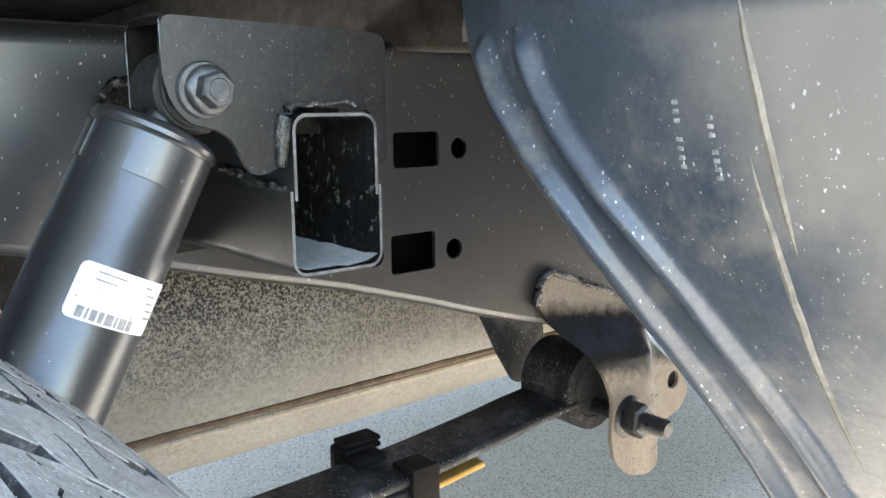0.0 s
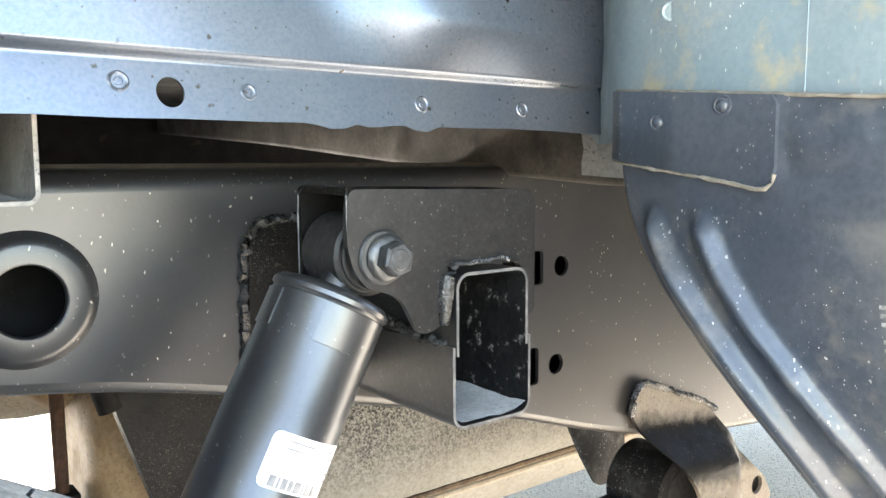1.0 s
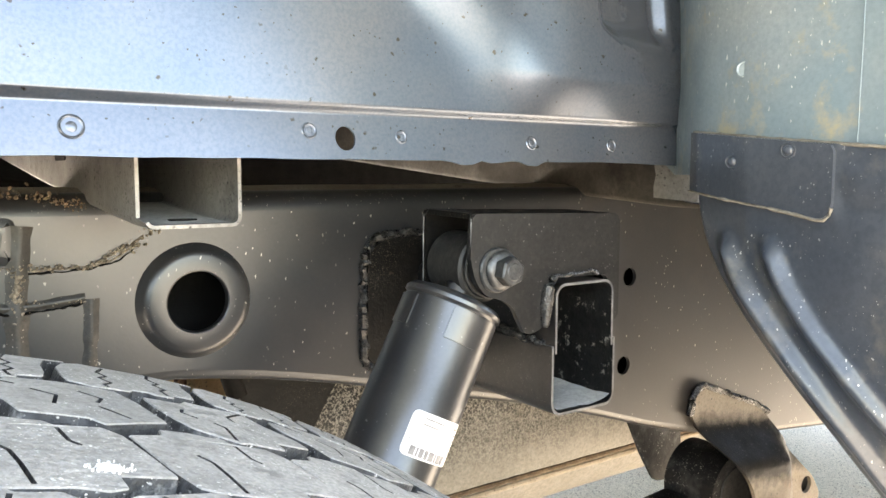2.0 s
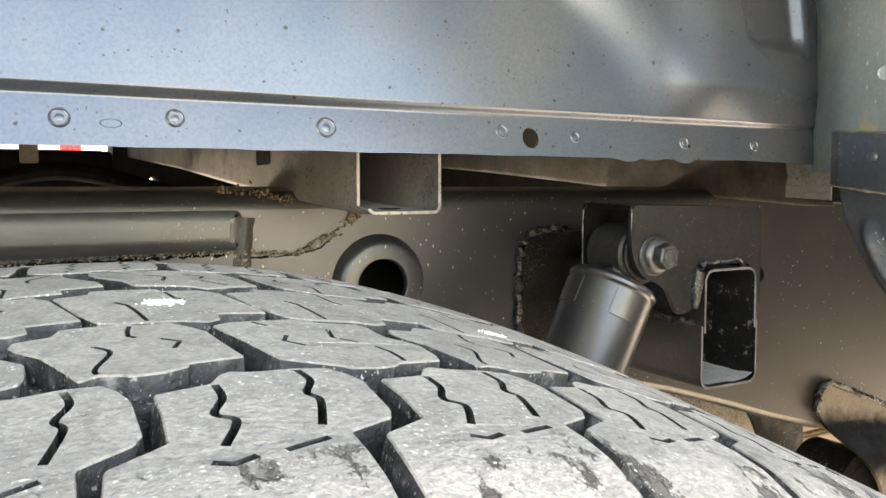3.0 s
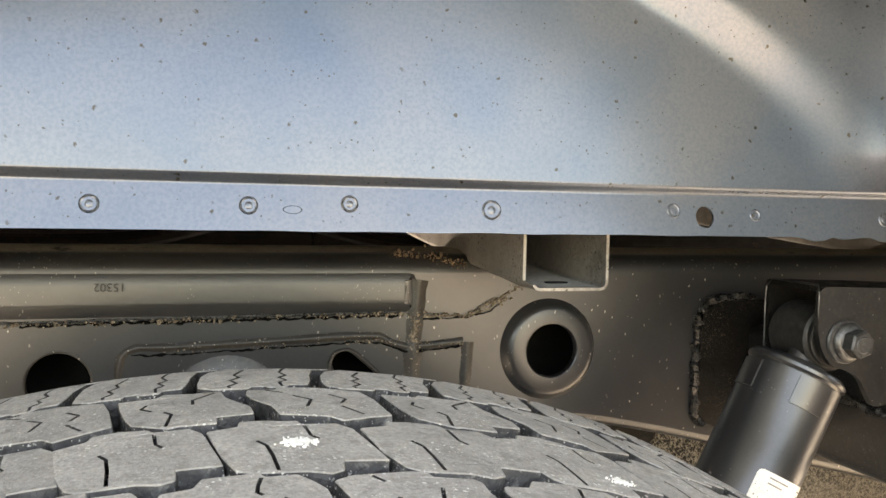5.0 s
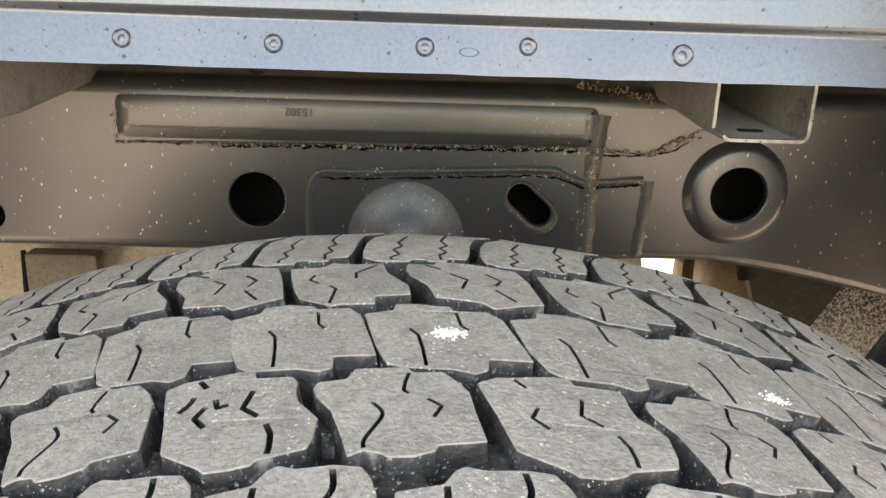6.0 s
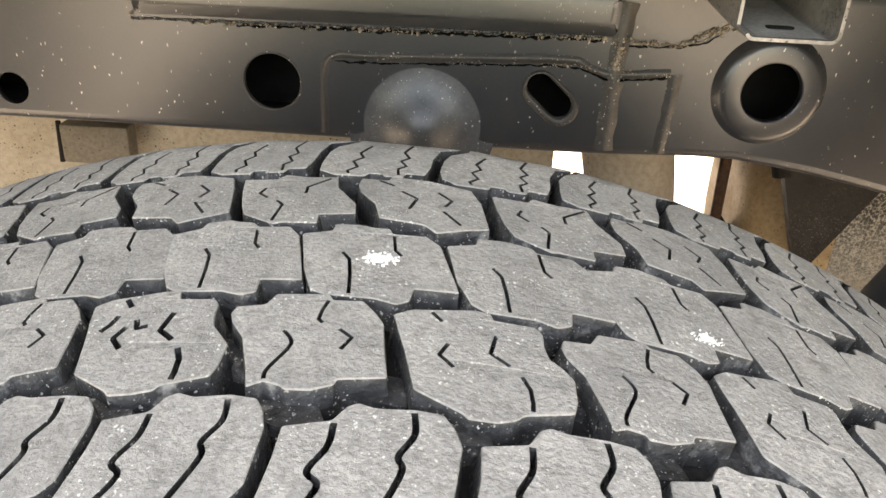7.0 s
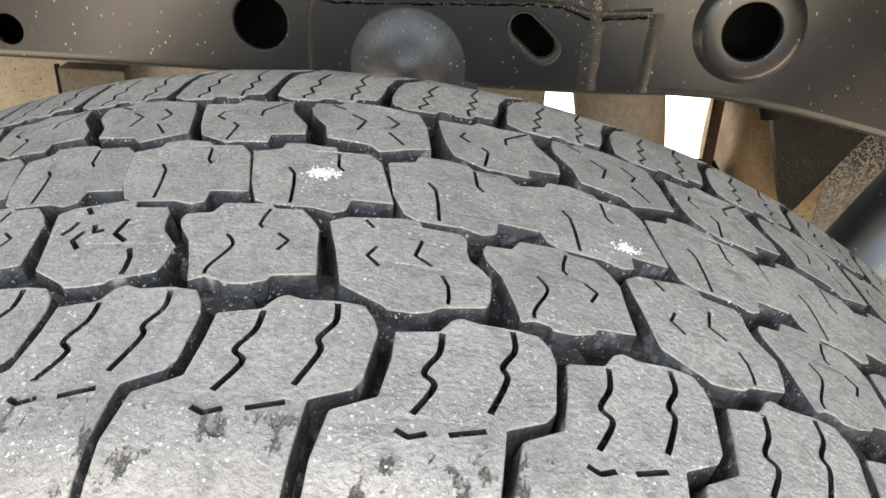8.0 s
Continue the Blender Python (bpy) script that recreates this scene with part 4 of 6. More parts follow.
tagged(piece("rust_crust", flecks([(0.094, WEB - 0.001, 0.787), (0.106, WEB - 0.0015, 0.797), (0.116, WEB - 0.0015, 0.805), (0.121, WEB - 0.001, 0.809)], 240, 0.0024, 9, 0.0004, 0.0017), SEALER, rail), "tan crumbs of rust below the cross member", kind="stuff")
# stencilled number, upside down
num = bpy.data.curves.new("stencilled_number", 'FONT')
num.body, num.size, num.extrude = "15302", 0.0092, 0.0001
num.materials.append(STAMP)
ob = new("stencilled_number", num)
under(ob, rail)
ob.matrix_world = Matrix.Translation((-0.2105, WEB - 0.0050, 0.8047)) @ Matrix.Rotation(radians(180), 4, 'Y') @ Matrix.Rotation(radians(90), 4, 'X')
ob.matrix_basis = ob.matrix_world
tagged(ob, "black stencilled number standing upside down")
# reinforcing patch behind the shock absorber
bm = bmesh.new()
pat = soften([(0.291, 0.676), (0.292, 0.735), (0.2935, 0.776), (0.312, 0.785), (0.41, 0.788), (0.41, 0.66), (0.33, 0.655)], 0.012, 5)
prism(bm, pat, [], lambda a, b: (a, WEB - 0.006, b), lambda a, b: (a, WEB + 0.001, b))
piece("reinforcing_patch", bm, PATCH, rail, "black welded reinforcing plate")
piece("weld_bead", bead([(0.298, WEB - 0.002, 0.668), (0.290, WEB - 0.002, 0.68), (0.290, WEB - 0.002, 0.735), (0.291, WEB - 0.002, 0.771), (0.299, WEB - 0.002, 0.782), (0.312, WEB - 0.002, 0.787), (0.35, WEB - 0.002, 0.789)], 0.0042, 0.003, 0.9, 0.0018), WELD, rail, "lumpy weld bead round the plate")

# ---------------------------------------------------------------- shock bracket: folded plate and square tube
FR = 0.567
bracket = thing("shock_bracket", (0.34, FR, 0.70), "black folded steel shock mount welded to a square tube", "bracket")
front = [(0.272, 0.8155), (0.410, 0.8125), (0.4145, 0.8105), (0.4165, 0.806), (0.4165, 0.733), (0.414, 0.7295), (0.405, 0.727), (0.404, 0.765), (0.344, 0.7665), (0.3425, 0.738), (0.338, 0.731), (0.328, 0.727), (0.320, 0.7275), (0.3145, 0.737), (0.308, 0.749), (0.298, 0.7545), (0.284, 0.7575),
         (0.2745, 0.769), (0.2705, 0.784), (0.271, 0.80)]
bm = plate_y(soften(front, 0.006, 4), [], FR, FR + 0.0045)
piece("front_plate", bm, BRACKET, bracket)
# bare rims where the folded plate was cut
piece("cut_rim", sweep(bmesh.new(), [(0.2712, FR + 0.001, z) for z in lin(0.784, 0.812, 12)] + [(0.2745, FR + 0.006, 0.8165), (0.2745, FR + 0.03, 0.8172), (0.2745, FR + 0.056, 0.8168), (0.2742, FR + 0.0625, 0.811)] + [(0.2742, FR + 0.0635, z) for z in lin(0.80, 0.758, 10)], 0.0006, 6, 0.2, 120), ZINC, bracket, "worn bare rim of the folded plate")
bm = bmesh.new()
prof = [(FR + 0.012 * (1 - math.cos(a)), 0.8160 - 0.010 + 0.010 * math.sin(a)) for a in lin(0.9, math.pi / 2, 4)] + [(FR + 0.058, 0.8170)] + [(FR + 0.060 + 0.004 * math.sin(a), 0.8130 + 0.004 * math.cos(a)) for a in lin(0, math.pi / 2, 4)] + [(FR + 0.064, 0.752)]
shell(bm, lin(0.2745, 0.418, 9), prof, lambda x, p: (x + 0.0, p[0], p[1] - 0.026 * (x - 0.258)), lambda x, p: (x, p[0] - 0.004 * (p[1] < 0.8160 and p[0] > FR + 0.03), p[1] - 0.004 * (p[0] < FR + 0.059) - 0.026 * (x - 0.258)))
# darker than the front plate: shade inside the fold is put into the colour
piece("back_plate", bm, PATCH, bracket)


def tube_half(zlo, zhi, x0, x1, r, top):
    if top:
        poly = [(x1, zlo)] + [(x1 - r + r * math.cos(a), zhi - r + r * math.sin(a)) for a in lin(0, math.pi / 2, 6)] + [(x0 + r + r * math.cos(a), zhi - r + r * math.sin(a)) for a in lin(math.pi / 2, math.pi, 6)] + [(x0, zlo)]
    else:
        poly = [(x0, zhi)] + [(x0 + r + r * math.cos(a), zlo + r + r * math.sin(a)) for a in lin(math.pi, 1.5 * math.pi, 6)] + [(x1 - r + r * math.cos(a), zlo + r + r * math.sin(a)) for a in lin(1.5 * math.pi, 2 * math.pi, 6)] + [(x1, zhi)]
    w = 0.0020
    inner = []
    n = len(poly)
    for i, p in enumerate(poly):
        a, b = Vector(poly[max(i - 1, 0)]), Vector(poly[min(i + 1, n - 1)])
        d = (b - a).normalized()
        inner.append((p[0] - d.y * w, p[1] + d.x * w))
    bm = bmesh.new()
    y0, y1 = FR - 0.006, WEB
    vo = [[bm.verts.new((x, y, z)) for y in (y0, y1)] for x, z in poly]
    vi = [[bm.verts.new((x, y, z)) for y in (y0, y1)] for x, z in inner]
    for i in range(n - 1):
        bm.faces.new((vo[i][0], vo[i + 1][0], vo[i + 1][1], vo[i][1])).material_index = 0
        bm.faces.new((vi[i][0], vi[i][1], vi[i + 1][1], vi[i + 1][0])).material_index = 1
        bm.faces.new((vo[i][0], vi[i][0], vi[i + 1][0], vo[i + 1][0])).material_index = 2
    for i in (0, n - 1):
        bm.faces.new((vo[i][0], vo[i][1], vi[i][1], vi[i][0])).material_index = 2
    return bm


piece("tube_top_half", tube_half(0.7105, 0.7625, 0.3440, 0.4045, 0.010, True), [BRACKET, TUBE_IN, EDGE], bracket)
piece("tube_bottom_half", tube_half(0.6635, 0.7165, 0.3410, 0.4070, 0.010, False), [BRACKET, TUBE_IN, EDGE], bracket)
bm = bmesh.new()
grid(bm, lin(0.3445, 0.4045, 14), lin(FR - 0.004, WEB - 0.002, 24), lambda x, y: (x, y, 0.6650 + 0.0018 * (1 + noise.noise(Vector((x * 90, y * 60, 1)))) + 0.004 * (abs(x - 0.3745) / 0.03) ** 4))
piece("settled_dust", bm, PALE_DUST, bracket, "pale dust lying in the tube")
crescent = [(0.3380, 0.731), (0.3384, 0.738), (0.3390, 0.745), (0.3396, 0.751), (0.3403, 0.756), (0.3414, 0.7605), (0.3436, 0.7645), (0.3470, 0.7668), (0.3520, 0.7677)]
piece("weld_bead", sweep(bmesh.new(), [(x, FR - 0.0012, z) for x, z in crescent], lambda t: 0.0012 + 0.0040 * math.sin(math.pi * min(1.0, 0.12 + t * 0.9)) ** 0.8, 12, 0.12, 160), WELD, bracket, "shiny weld bead beside the tube")
piece("weld_bead", bead([(0.349, FR - 0.001, 0.767), (0.365, FR - 0.001, 0.7675), (0.385, FR - 0.001, 0.769), (0.392, FR - 0.001, 0.767)], 0.0014, 0.002, 0.9, 0.0010), WELD, bracket)
piece("weld_bead", bead([(0.343, FR + 0.004, 0.7165), (0.341, FR + 0.03, 0.7185), (0.341, FR + 0.06, 0.7235), (0.341, FR + 0.09, 0.727)], 0.0028, 0.003, 1.0, 0.0016), WELD, bracket)

# ---------------------------------------------------------------- shock absorber
TOP = Vector((0.2755, 0.592, 0.7535))
DOWN = Vector((-0.53, -0.02, -1.0)).normalized()
shock = thing("shock_absorber", TOP, "black shock absorber with a white paper label", "shock absorber")
side_x = Vector((0, 1, 0)).cross(DOWN).normalized()
SM = Matrix.Translation(TOP) @ Matrix((side_x, DOWN.cross(side_x), DOWN)).transposed().to_4x4()
SR = 0.0345
bm = bmesh.new()
lathe(bm, [(0.008, -0.002), (0.024, -0.0025), (0.0325, -0.0005), (SR, 0.0015), (SR + 0.0012, 0.003), (SR + 0.0012, 0.0055), (SR - 0.0005, 0.0068), (SR - 0.0008, 0.0075), (SR, 0.0082), (SR, 0.068), (SR + 0.0003, 0.0685), (SR + 0.0003, 0.30), (SR - 0.003, 0.30), (SR - 0.004, 0.01), (0.008, 0.003)], SM, 64, True)
piece("dust_tube", bm, SHOCK, shock)
bm = bmesh.new()
lathe(bm, [(0.0, 0.15), (0.027, 0.15), (0.027, 0.40), (0.0, 0.40)], SM, 32)
piece("damper_body", bm, SHOCK, shock)


def on_shock(a, h, r):
    return SM @ Vector((r * math.cos(a), r * math.sin(a), h))


def shock_angle(p):
    q = SM.inverted() @ Vector(p)
    return math.atan2(q.y, q.x), q.z


def wrap_patch(a0, a1, h0, h1, r, mat, name, parent, label="", thick=0.0006, corner=0.004, slant=0.0):
    pts = soften([(a0 * SR, h0), (a1 * SR, h0 + slant), (a1 * SR, h1 + slant), (a0 * SR, h1)], corner, 4)
    fine = []
    for i, p in enumerate(pts):
        q = pts[(i + 1) % len(pts)]
        k = max(1, int(math.hypot(q[0] - p[0], q[1] - p[1]) / 0.003))
        fine += [(p[0] + (q[0] - p[0]) * j / k, p[1] + (q[1] - p[1]) * j / k) for j in range(k)]
    us = sorted({round(p[0], 6) for p in fine})
    bm = bmesh.new()
    u0, u1 = us[0], us[-1]
    cols = sorted(set(lin(u0, u1, 18) + [u0 + corner * k / 6 for k in range(6)] + [u1 - corner * k / 6 for k in range(6)]))
    rows = []
    for u in cols:
        e = min(u - u0, u1 - u)
        cut = corner - math.sqrt(max(corner ** 2 - (corner - min(e, corner)) ** 2, 0))
        sl = slant * (u - u0) / (u1 - u0)
        rows.append([(u / SR, h0 + cut + sl), (u / SR, h1 - cut + sl)])
    top = [[bm.verts.new(on_shock(a, h, r + thick)) for a, h in row] for row in rows]
    low = [[bm.verts.new(on_shock(a, h, r - 0.0005)) for a, h in row] for row in rows]
    for i in range(len(cols) - 1):
        bm.faces.new((top[i][0], top[i + 1][0], top[i + 1][1], top[i][1]))
        bm.faces.new((top[i][0], low[i][0], low[i + 1][0], top[i + 1][0]))
        bm.faces.new((top[i][1], top[i + 1][1], low[i + 1][1], low[i][1]))
    bm.faces.new((top[0][0], top[0][1], low[0][1], low[0][0]))
    bm.faces.new((top[-1][0], low[-1][0], low[-1][1], top[-1][1]))
    return piece(name, bm, mat, parent, label)


A_L, H_T = shock_angle((0.2215, 0.560, 0.6925))
A_R, H_R = shock_angle((0.2655, 0.579, 0.6705))
label = wrap_patch(A_L, A_R, H_T, H_T + 0.030, SR, LABEL, "paper_label", shock, "white paper label with faint print", 0.0005, 0.004, 0.001)
for a, b, h, w in ((0.10, 0.16, 0.0235, 0.006), (0.18, 0.20, 0.0235, 0.006), (0.22, 0.27, 0.0235, 0.006), (0.29, 0.33, 0.0235, 0.006), (0.35, 0.42, 0.0235, 0.006), (0.44, 0.46, 0.0235, 0.006), (0.48, 0.55, 0.0235, 0.006), (0.57, 0.62, 0.0235, 0.006),
                   (0.62, 0.70, 0.004, 0.0012), (0.66, 0.80, 0.008, 0.0012), (0.70, 0.82, 0.012, 0.0012), (0.72, 0.88, 0.016, 0.0012), (0.74, 0.9, 0.020, 0.0012), (0.15, 0.4, 0.004, 0.0010), (0.15, 0.34, 0.008, 0.001)):
    wrap_patch(A_L + (A_R - A_L) * a, A_L + (A_R - A_L) * b, H_T + h, H_T + h + w, SR + 0.0007, INK, "printed_bar", shock, "", 0.0002, 0.0001)
for k in (0.85, 2.4, -0.7):
    a = A_L + k
    wrap_patch(a, a + 0.72, 0.0095, 0.031, SR, SHOCK, "clip_tab", shock, "", 0.0011, 0.0006)
# eye, sleeve and washers on the bolt's axis
EYE_AT = (0.2955, 0.7758)
bm = bmesh.new()
lathe(bm, [(0.0225, 0.0), (0.0245, 0.002), (0.0245, 0.040), (0.0225, 0.042), (0.012, 0.042), (0.012, 0.0)], facing_y(EYE_AT[0], 0.623, EYE_AT[1]), 40, True)
piece("eye_ring", bm, BUSH, shock, "black round eye with rubber bushing")
bm = bmesh.new()
sweep(bm, [TOP - DOWN * 0.001, TOP - DOWN * 0.012, Vector((EYE_AT[0] - 0.006, 0.602, EYE_AT[1] - 0.016))], 0.011, 14)
piece("stem", bm, SHOCK, shock)
for k, (y, r) in enumerate(((0.5805, 0.0215), (0.576, 0.0185), (0.5835, 0.0165))):
    bm = bmesh.new()
    lathe(bm, [(r - 0.001, 0.0), (r, 0.0008), (r, 0.0022), (r - 0.001, 0.003), (0.006, 0.003), (0.006, 0.0)], facing_y(EYE_AT[0], y, EYE_AT[1]), 36, True)
    piece("bushing_washer", bm, ZINC if k else BUSH, shock, "grey steel washer" if k else "")
bolt = thing("mount_bolt", (EYE_AT[0], FR, EYE_AT[1]), "dull zinc hex bolt with a broad washer flange", "bolt")
bm = bmesh.new()
lathe(bm, [(0.0160, 0.0), (0.0160, 0.0012), (0.0150, 0.0024), (0.006, 0.0026), (0.006, 0.0)], facing_y(EYE_AT[0] - 0.002, FR - 0.0002, EYE_AT[1]), 40, True)
piece("washer", bm, ZINC, bolt)
bm = bmesh.new()
lathe(bm, [(0.0135, 0.0), (0.0140, 0.001), (0.0128, 0.003), (0.0104, 0.0042), (0.005, 0.0042), (0.005, 0.0)], facing_y(EYE_AT[0], FR - 0.0026, EYE_AT[1]), 40, True)
piece("bolt_flange", bm, ZINC, bolt)
bm = bmesh.new()
hexm = facing_y(EYE_AT[0], FR - 0.0066, EYE_AT[1]) @ Matrix.Rotation(radians(18), 4, 'Z')
rows = [[bm.verts.new(hexm @ Vector((r * math.cos(k * math.pi / 3), r * math.sin(k * math.pi / 3), h))) for k in range(6)] for r, h in ((0.0103, -0.001), (0.0103, 0.0085), (0.0090, 0.0098))]
for a, b in zip(rows, rows[1:]):
    for k in range(6):
        bm.faces.new((a[k], a[(k + 1) % 6], b[(k + 1) % 6], b[k]))
bm.faces.new(rows[-1])
bm.faces.new(rows[0])
lathe(bm, [(0.0, 0.0104), (0.0056, 0.0104), (0.0064, 0.0096)], hexm, 24)
piece("bolt_head", bm, ZINC, bolt, smooth=20)
bm = bmesh.new()
lathe(bm, [(0.0058, -0.055), (0.0058, 0.001)], facing_y(EYE_AT[0], FR, EYE_AT[1]), 20)
piece("bolt_shank", bm, ZINC, bolt)
# ---------------------------------------------------------------- inner wheelhouse panel with its spot-welded flange
PY = 0.567
panel = thing("wheelhouse_panel", (0.0, PY, 0.848), "blue-grey primed steel inner wheelhouse panel with a spot-welded lower flange", "body panel")


def panel_y(x, z):
    y = PY - 0.0052 * step(0.8780, 0.8842, z) + 0.20 * (max(z, 0.848) - 0.8780) * (z < 0.8780)
    u = max(0.0, z - 0.884)
    # bulge added so the sheet shows a bright reflected band
    xc = 0.303 - 0.2 * u - 8.0 * min(u, 0.2) ** 2
    y -= -0.12 * u + 0.030 * u * step(-0.35, 0.05, x) + 0.0110 * step(xc - 0.045, xc + 0.040, x) * (1 - 0.5 * step(xc + 0.10, xc + 0.25, x)) * min(1, u * 40)
    y += 0.006 * noise.noise(Vector((x * 3.5, z * 3, 2))) * min(1, u * 12)
    # swell added above the crease, shaped to give bright and dark reflections
    y -= 0.0065 * step(0.290, 0.348, x) * (1 - step(0.385, 0.475, x)) * min(1, u * 40)
    # pressed pocket with a rounded foot
    y += 0.011 * step(0.372, 0.388, x) * (1 - step(0.448, 0.462, x)) * step(0.936 + 0.5 * max(0, 0.395 - x), 0.956, z)
    # upright swage before the corner
    y -= 0.0035 * step(0.462, 0.473, x) * (1 - step(0.474, 0.483, x)) * (1 - step(0.880, 0.886, z))
    return y


us = lin(-0.80, -0.10, 30) + lin(-0.09, 0.36, 76) + lin(0.3625, 0.482, 60)
vs = [0.8845, 0.8855, 0.887, 0.89] + lin(0.8935, 1.10, 62) + lin(1.12, 1.26, 5)
bm = bmesh.new()
shell(bm, us, vs, lambda x, z: (x, panel_y(x, z), z), lambda x, z: (x, panel_y(x, z) + 0.0012, z))
piece("panel_sheet", bm, PANEL, panel)
HOLE = (0.1740, 0.8635)
edge = []
for x in lin(-0.80, 0.486, 160):
    dz = 0.0006 * noise.noise(Vector((x * 30, 0, 0)))
    for cx, w, d in ((0.262, 0.013, 0.003), (0.287, 0.008, 0.0018), (0.321, 0.010, 0.0035)):
        dz -= d * max(0, 1 - ((x - cx) / w) ** 2)
    edge.append((x, 0.8510 + dz - 0.002 * step(0.40, 0.486, x)))
bm = bmesh.new()
prism(bm, edge + [(x, 0.8765) for x in lin(0.486, -0.80, 160)], [ring(*HOLE, 0.0068, 28, 0.0072)], lambda x, z: (x, panel_y(x, z) + 0.0004, z), lambda x, z: (x, panel_y(x, z) + 0.0024, z))
flange = piece("flange", bm, PANEL, panel, smooth=50)
bm = bmesh.new()
shell(bm, lin(-0.80, 0.484, 170), [0.8764, 0.8772, 0.8780, 0.8788, 0.8796, 0.8804, 0.8812, 0.8820, 0.8828, 0.8836, 0.8842, 0.8847], lambda x, z: (x, panel_y(x, z) + 0.0003, z), lambda x, z: (x, panel_y(x, z) + 0.0022, z))
piece("crease", bm, PANEL, panel, "pressed crease above the flange", smooth=60)
lean = Matrix.Rotation(-0.197, 4, 'X')
for x, z, r in ((-0.475, 0.8645, 0.0046), (-0.38, 0.8645, 0.0046), (-0.294, 0.8650, 0.0046), (-0.210, 0.8648, 0.0047), (-0.125, 0.8655, 0.0047), (-0.0665, 0.8675, 0.0045), (0.0225, 0.8655, 0.0056), (0.1505, 0.8675, 0.0042), (0.2135, 0.8655, 0.0036), (0.3215, 0.864, 0.0042), (0.402, 0.864, 0.0042)):
    bm = bmesh.new()
    lathe(bm, [(r + 0.0013, -0.0006), (r + 0.0006, 0.0001), (r, 0.0005), (r - 0.0009, -0.0001), (r * 0.55, -0.0003), (r * 0.4, 0.0002), (0.0, 0.0003)], facing_y(x, panel_y(x, z) + 0.0003, z) @ lean, 26)
    piece("spot_weld", bm, PANEL, panel)
bm = bmesh.new()
lathe(bm, [(0.0052, -0.0004), (0.0047, 0.0003), (0.0042, -0.0004)], facing_y(-0.100, panel_y(-0.100, 0.8635) + 0.0003, 0.8635) @ lean @ Matrix.Diagonal((1.15, 0.5, 1, 1)), 26)
piece("stamped_mark", bm, PANEL, panel)

# ---------------------------------------------------------------- rear wall and roof of the wheel tub
CORNER = [(0.02, 0.400), (0.30, 0.402), (0.38, 0.406), (0.45, 0.413), (0.50, 0.428), (0.53, 0.447), (0.568, 0.481)]


def wall_x(y, z):
    """The rear wall: upright above, sweeping back below."""
    d = max(0.0, 0.78 - z)
    back = 2.6 * d * d if d < 0.14 else 2.6 * 0.14 ** 2 + 0.728 * (d - 0.14)
    return along(CORNER, y) + back


tub = thing("wheel_tub", (0.41, 0.40, 0.95), "scuffed blue-grey steel wheel tub", "body panel")


def arch(t):
    """t 0..1: up the rear wall and over the wheel to the front."""
    if t < 0.18:
        return 0.0, 0.842 + (0.97 - 0.842) * t / 0.18
    a = math.pi * (t - 0.18) / 0.82
    return -(1 - math.cos(a)) * 0.565, 0.97 + 0.25 * math.sin(a)


bm = bmesh.new()
ys = lin(0.089, 0.30, 9) + lin(0.33, 0.568, 16) + [0.625]
shell(bm, lin(0, 1, 46), ys, lambda t, y: (wall_x(y, 0.9) + arch(t)[0] * (1 - 0.0 * y) + (0.0018 if (abs(y - 0.378) < 0.006 and t < 0.2) else 0.0), y, max(arch(t)[1], 0.89 if y > 0.57 else 0.0)),
      lambda t, y: (wall_x(y, 0.9) + arch(t)[0] + 0.002 * (1 if t < 0.6 else -1), y, max(arch(t)[1], 0.89 if y > 0.57 else 0.0) + 0.002))
piece("tub_sheet", bm, TUB, tub)
bm = bead([(wall_x(0.378, 0.9) - 0.0005, 0.378, 0.858), (wall_x(0.378, 0.9) - 0.0005, 0.377, 0.98)], 0.0003, 0.006, 0.2, 0.0002)
piece("seam_lip", bm, TUB, tub)
bm = bmesh.new()
lathe(bm, [(0.0058, -0.0005), (0.0054, 0.0008), (0.0046, 0.001), (0.0038, 0.0005), (0.0, 0.0007)], Matrix.Translation((wall_x(0.462, 0.9) + 0.0004, 0.462, 0.912)) @ Matrix.Rotation(radians(-90), 4, 'Y') @ Matrix.Rotation(radians(14), 4, 'X'), 24)
piece("spot_weld", bm, TUB, tub)

# unseen splash wall closing the wheel house, added to block light from the front
bm = bmesh.new()
shell(bm, lin(0.0, 1.0, 12), lin(0.0895, 0.745, 14), lambda t, y: (-0.735 - 0.16 * t * t, y, 0.985 - 0.66 * t), lambda t, y: (-0.739 - 0.16 * t * t, y, 0.985 - 0.66 * t))
tagged(part("front_splash_wall", bm, FRONT_LINER), "plain unseen black plastic splash wall before the wheel", "splash wall", kind="structure")

# outer bed side with the wheel opening
opening = [(0.402, 0.30)] + [(wall_x(0.15, 0.9) + 0.002 + arch(t)[0], arch(t)[1]) for t in lin(0.0, 1.0, 40)] + [(-0.735, 0.30)]
# dark inner face added to cut light bounced behind the liner
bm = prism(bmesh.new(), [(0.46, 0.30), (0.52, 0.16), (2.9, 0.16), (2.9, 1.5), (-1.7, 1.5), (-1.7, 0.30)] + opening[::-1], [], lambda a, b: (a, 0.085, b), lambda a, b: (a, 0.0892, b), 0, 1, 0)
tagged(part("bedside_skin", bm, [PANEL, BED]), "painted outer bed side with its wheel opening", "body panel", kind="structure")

# far bed side and tailgate close the bed round, stretched rearwards to shade the ground
bm = plate_y([(2.9, 0.27), (2.9, 1.5), (-1.62, 1.5), (-1.62, 0.27)] + [(-0.735, 0.27)] + opening[::-1][1:-1] + [(0.402, 0.27)], [], 2.33, 2.334)
tagged(part("far_bedside_skin", bm, PANEL), "painted far bed side with its wheel opening", "body panel", kind="structure")
bm = bmesh.new()
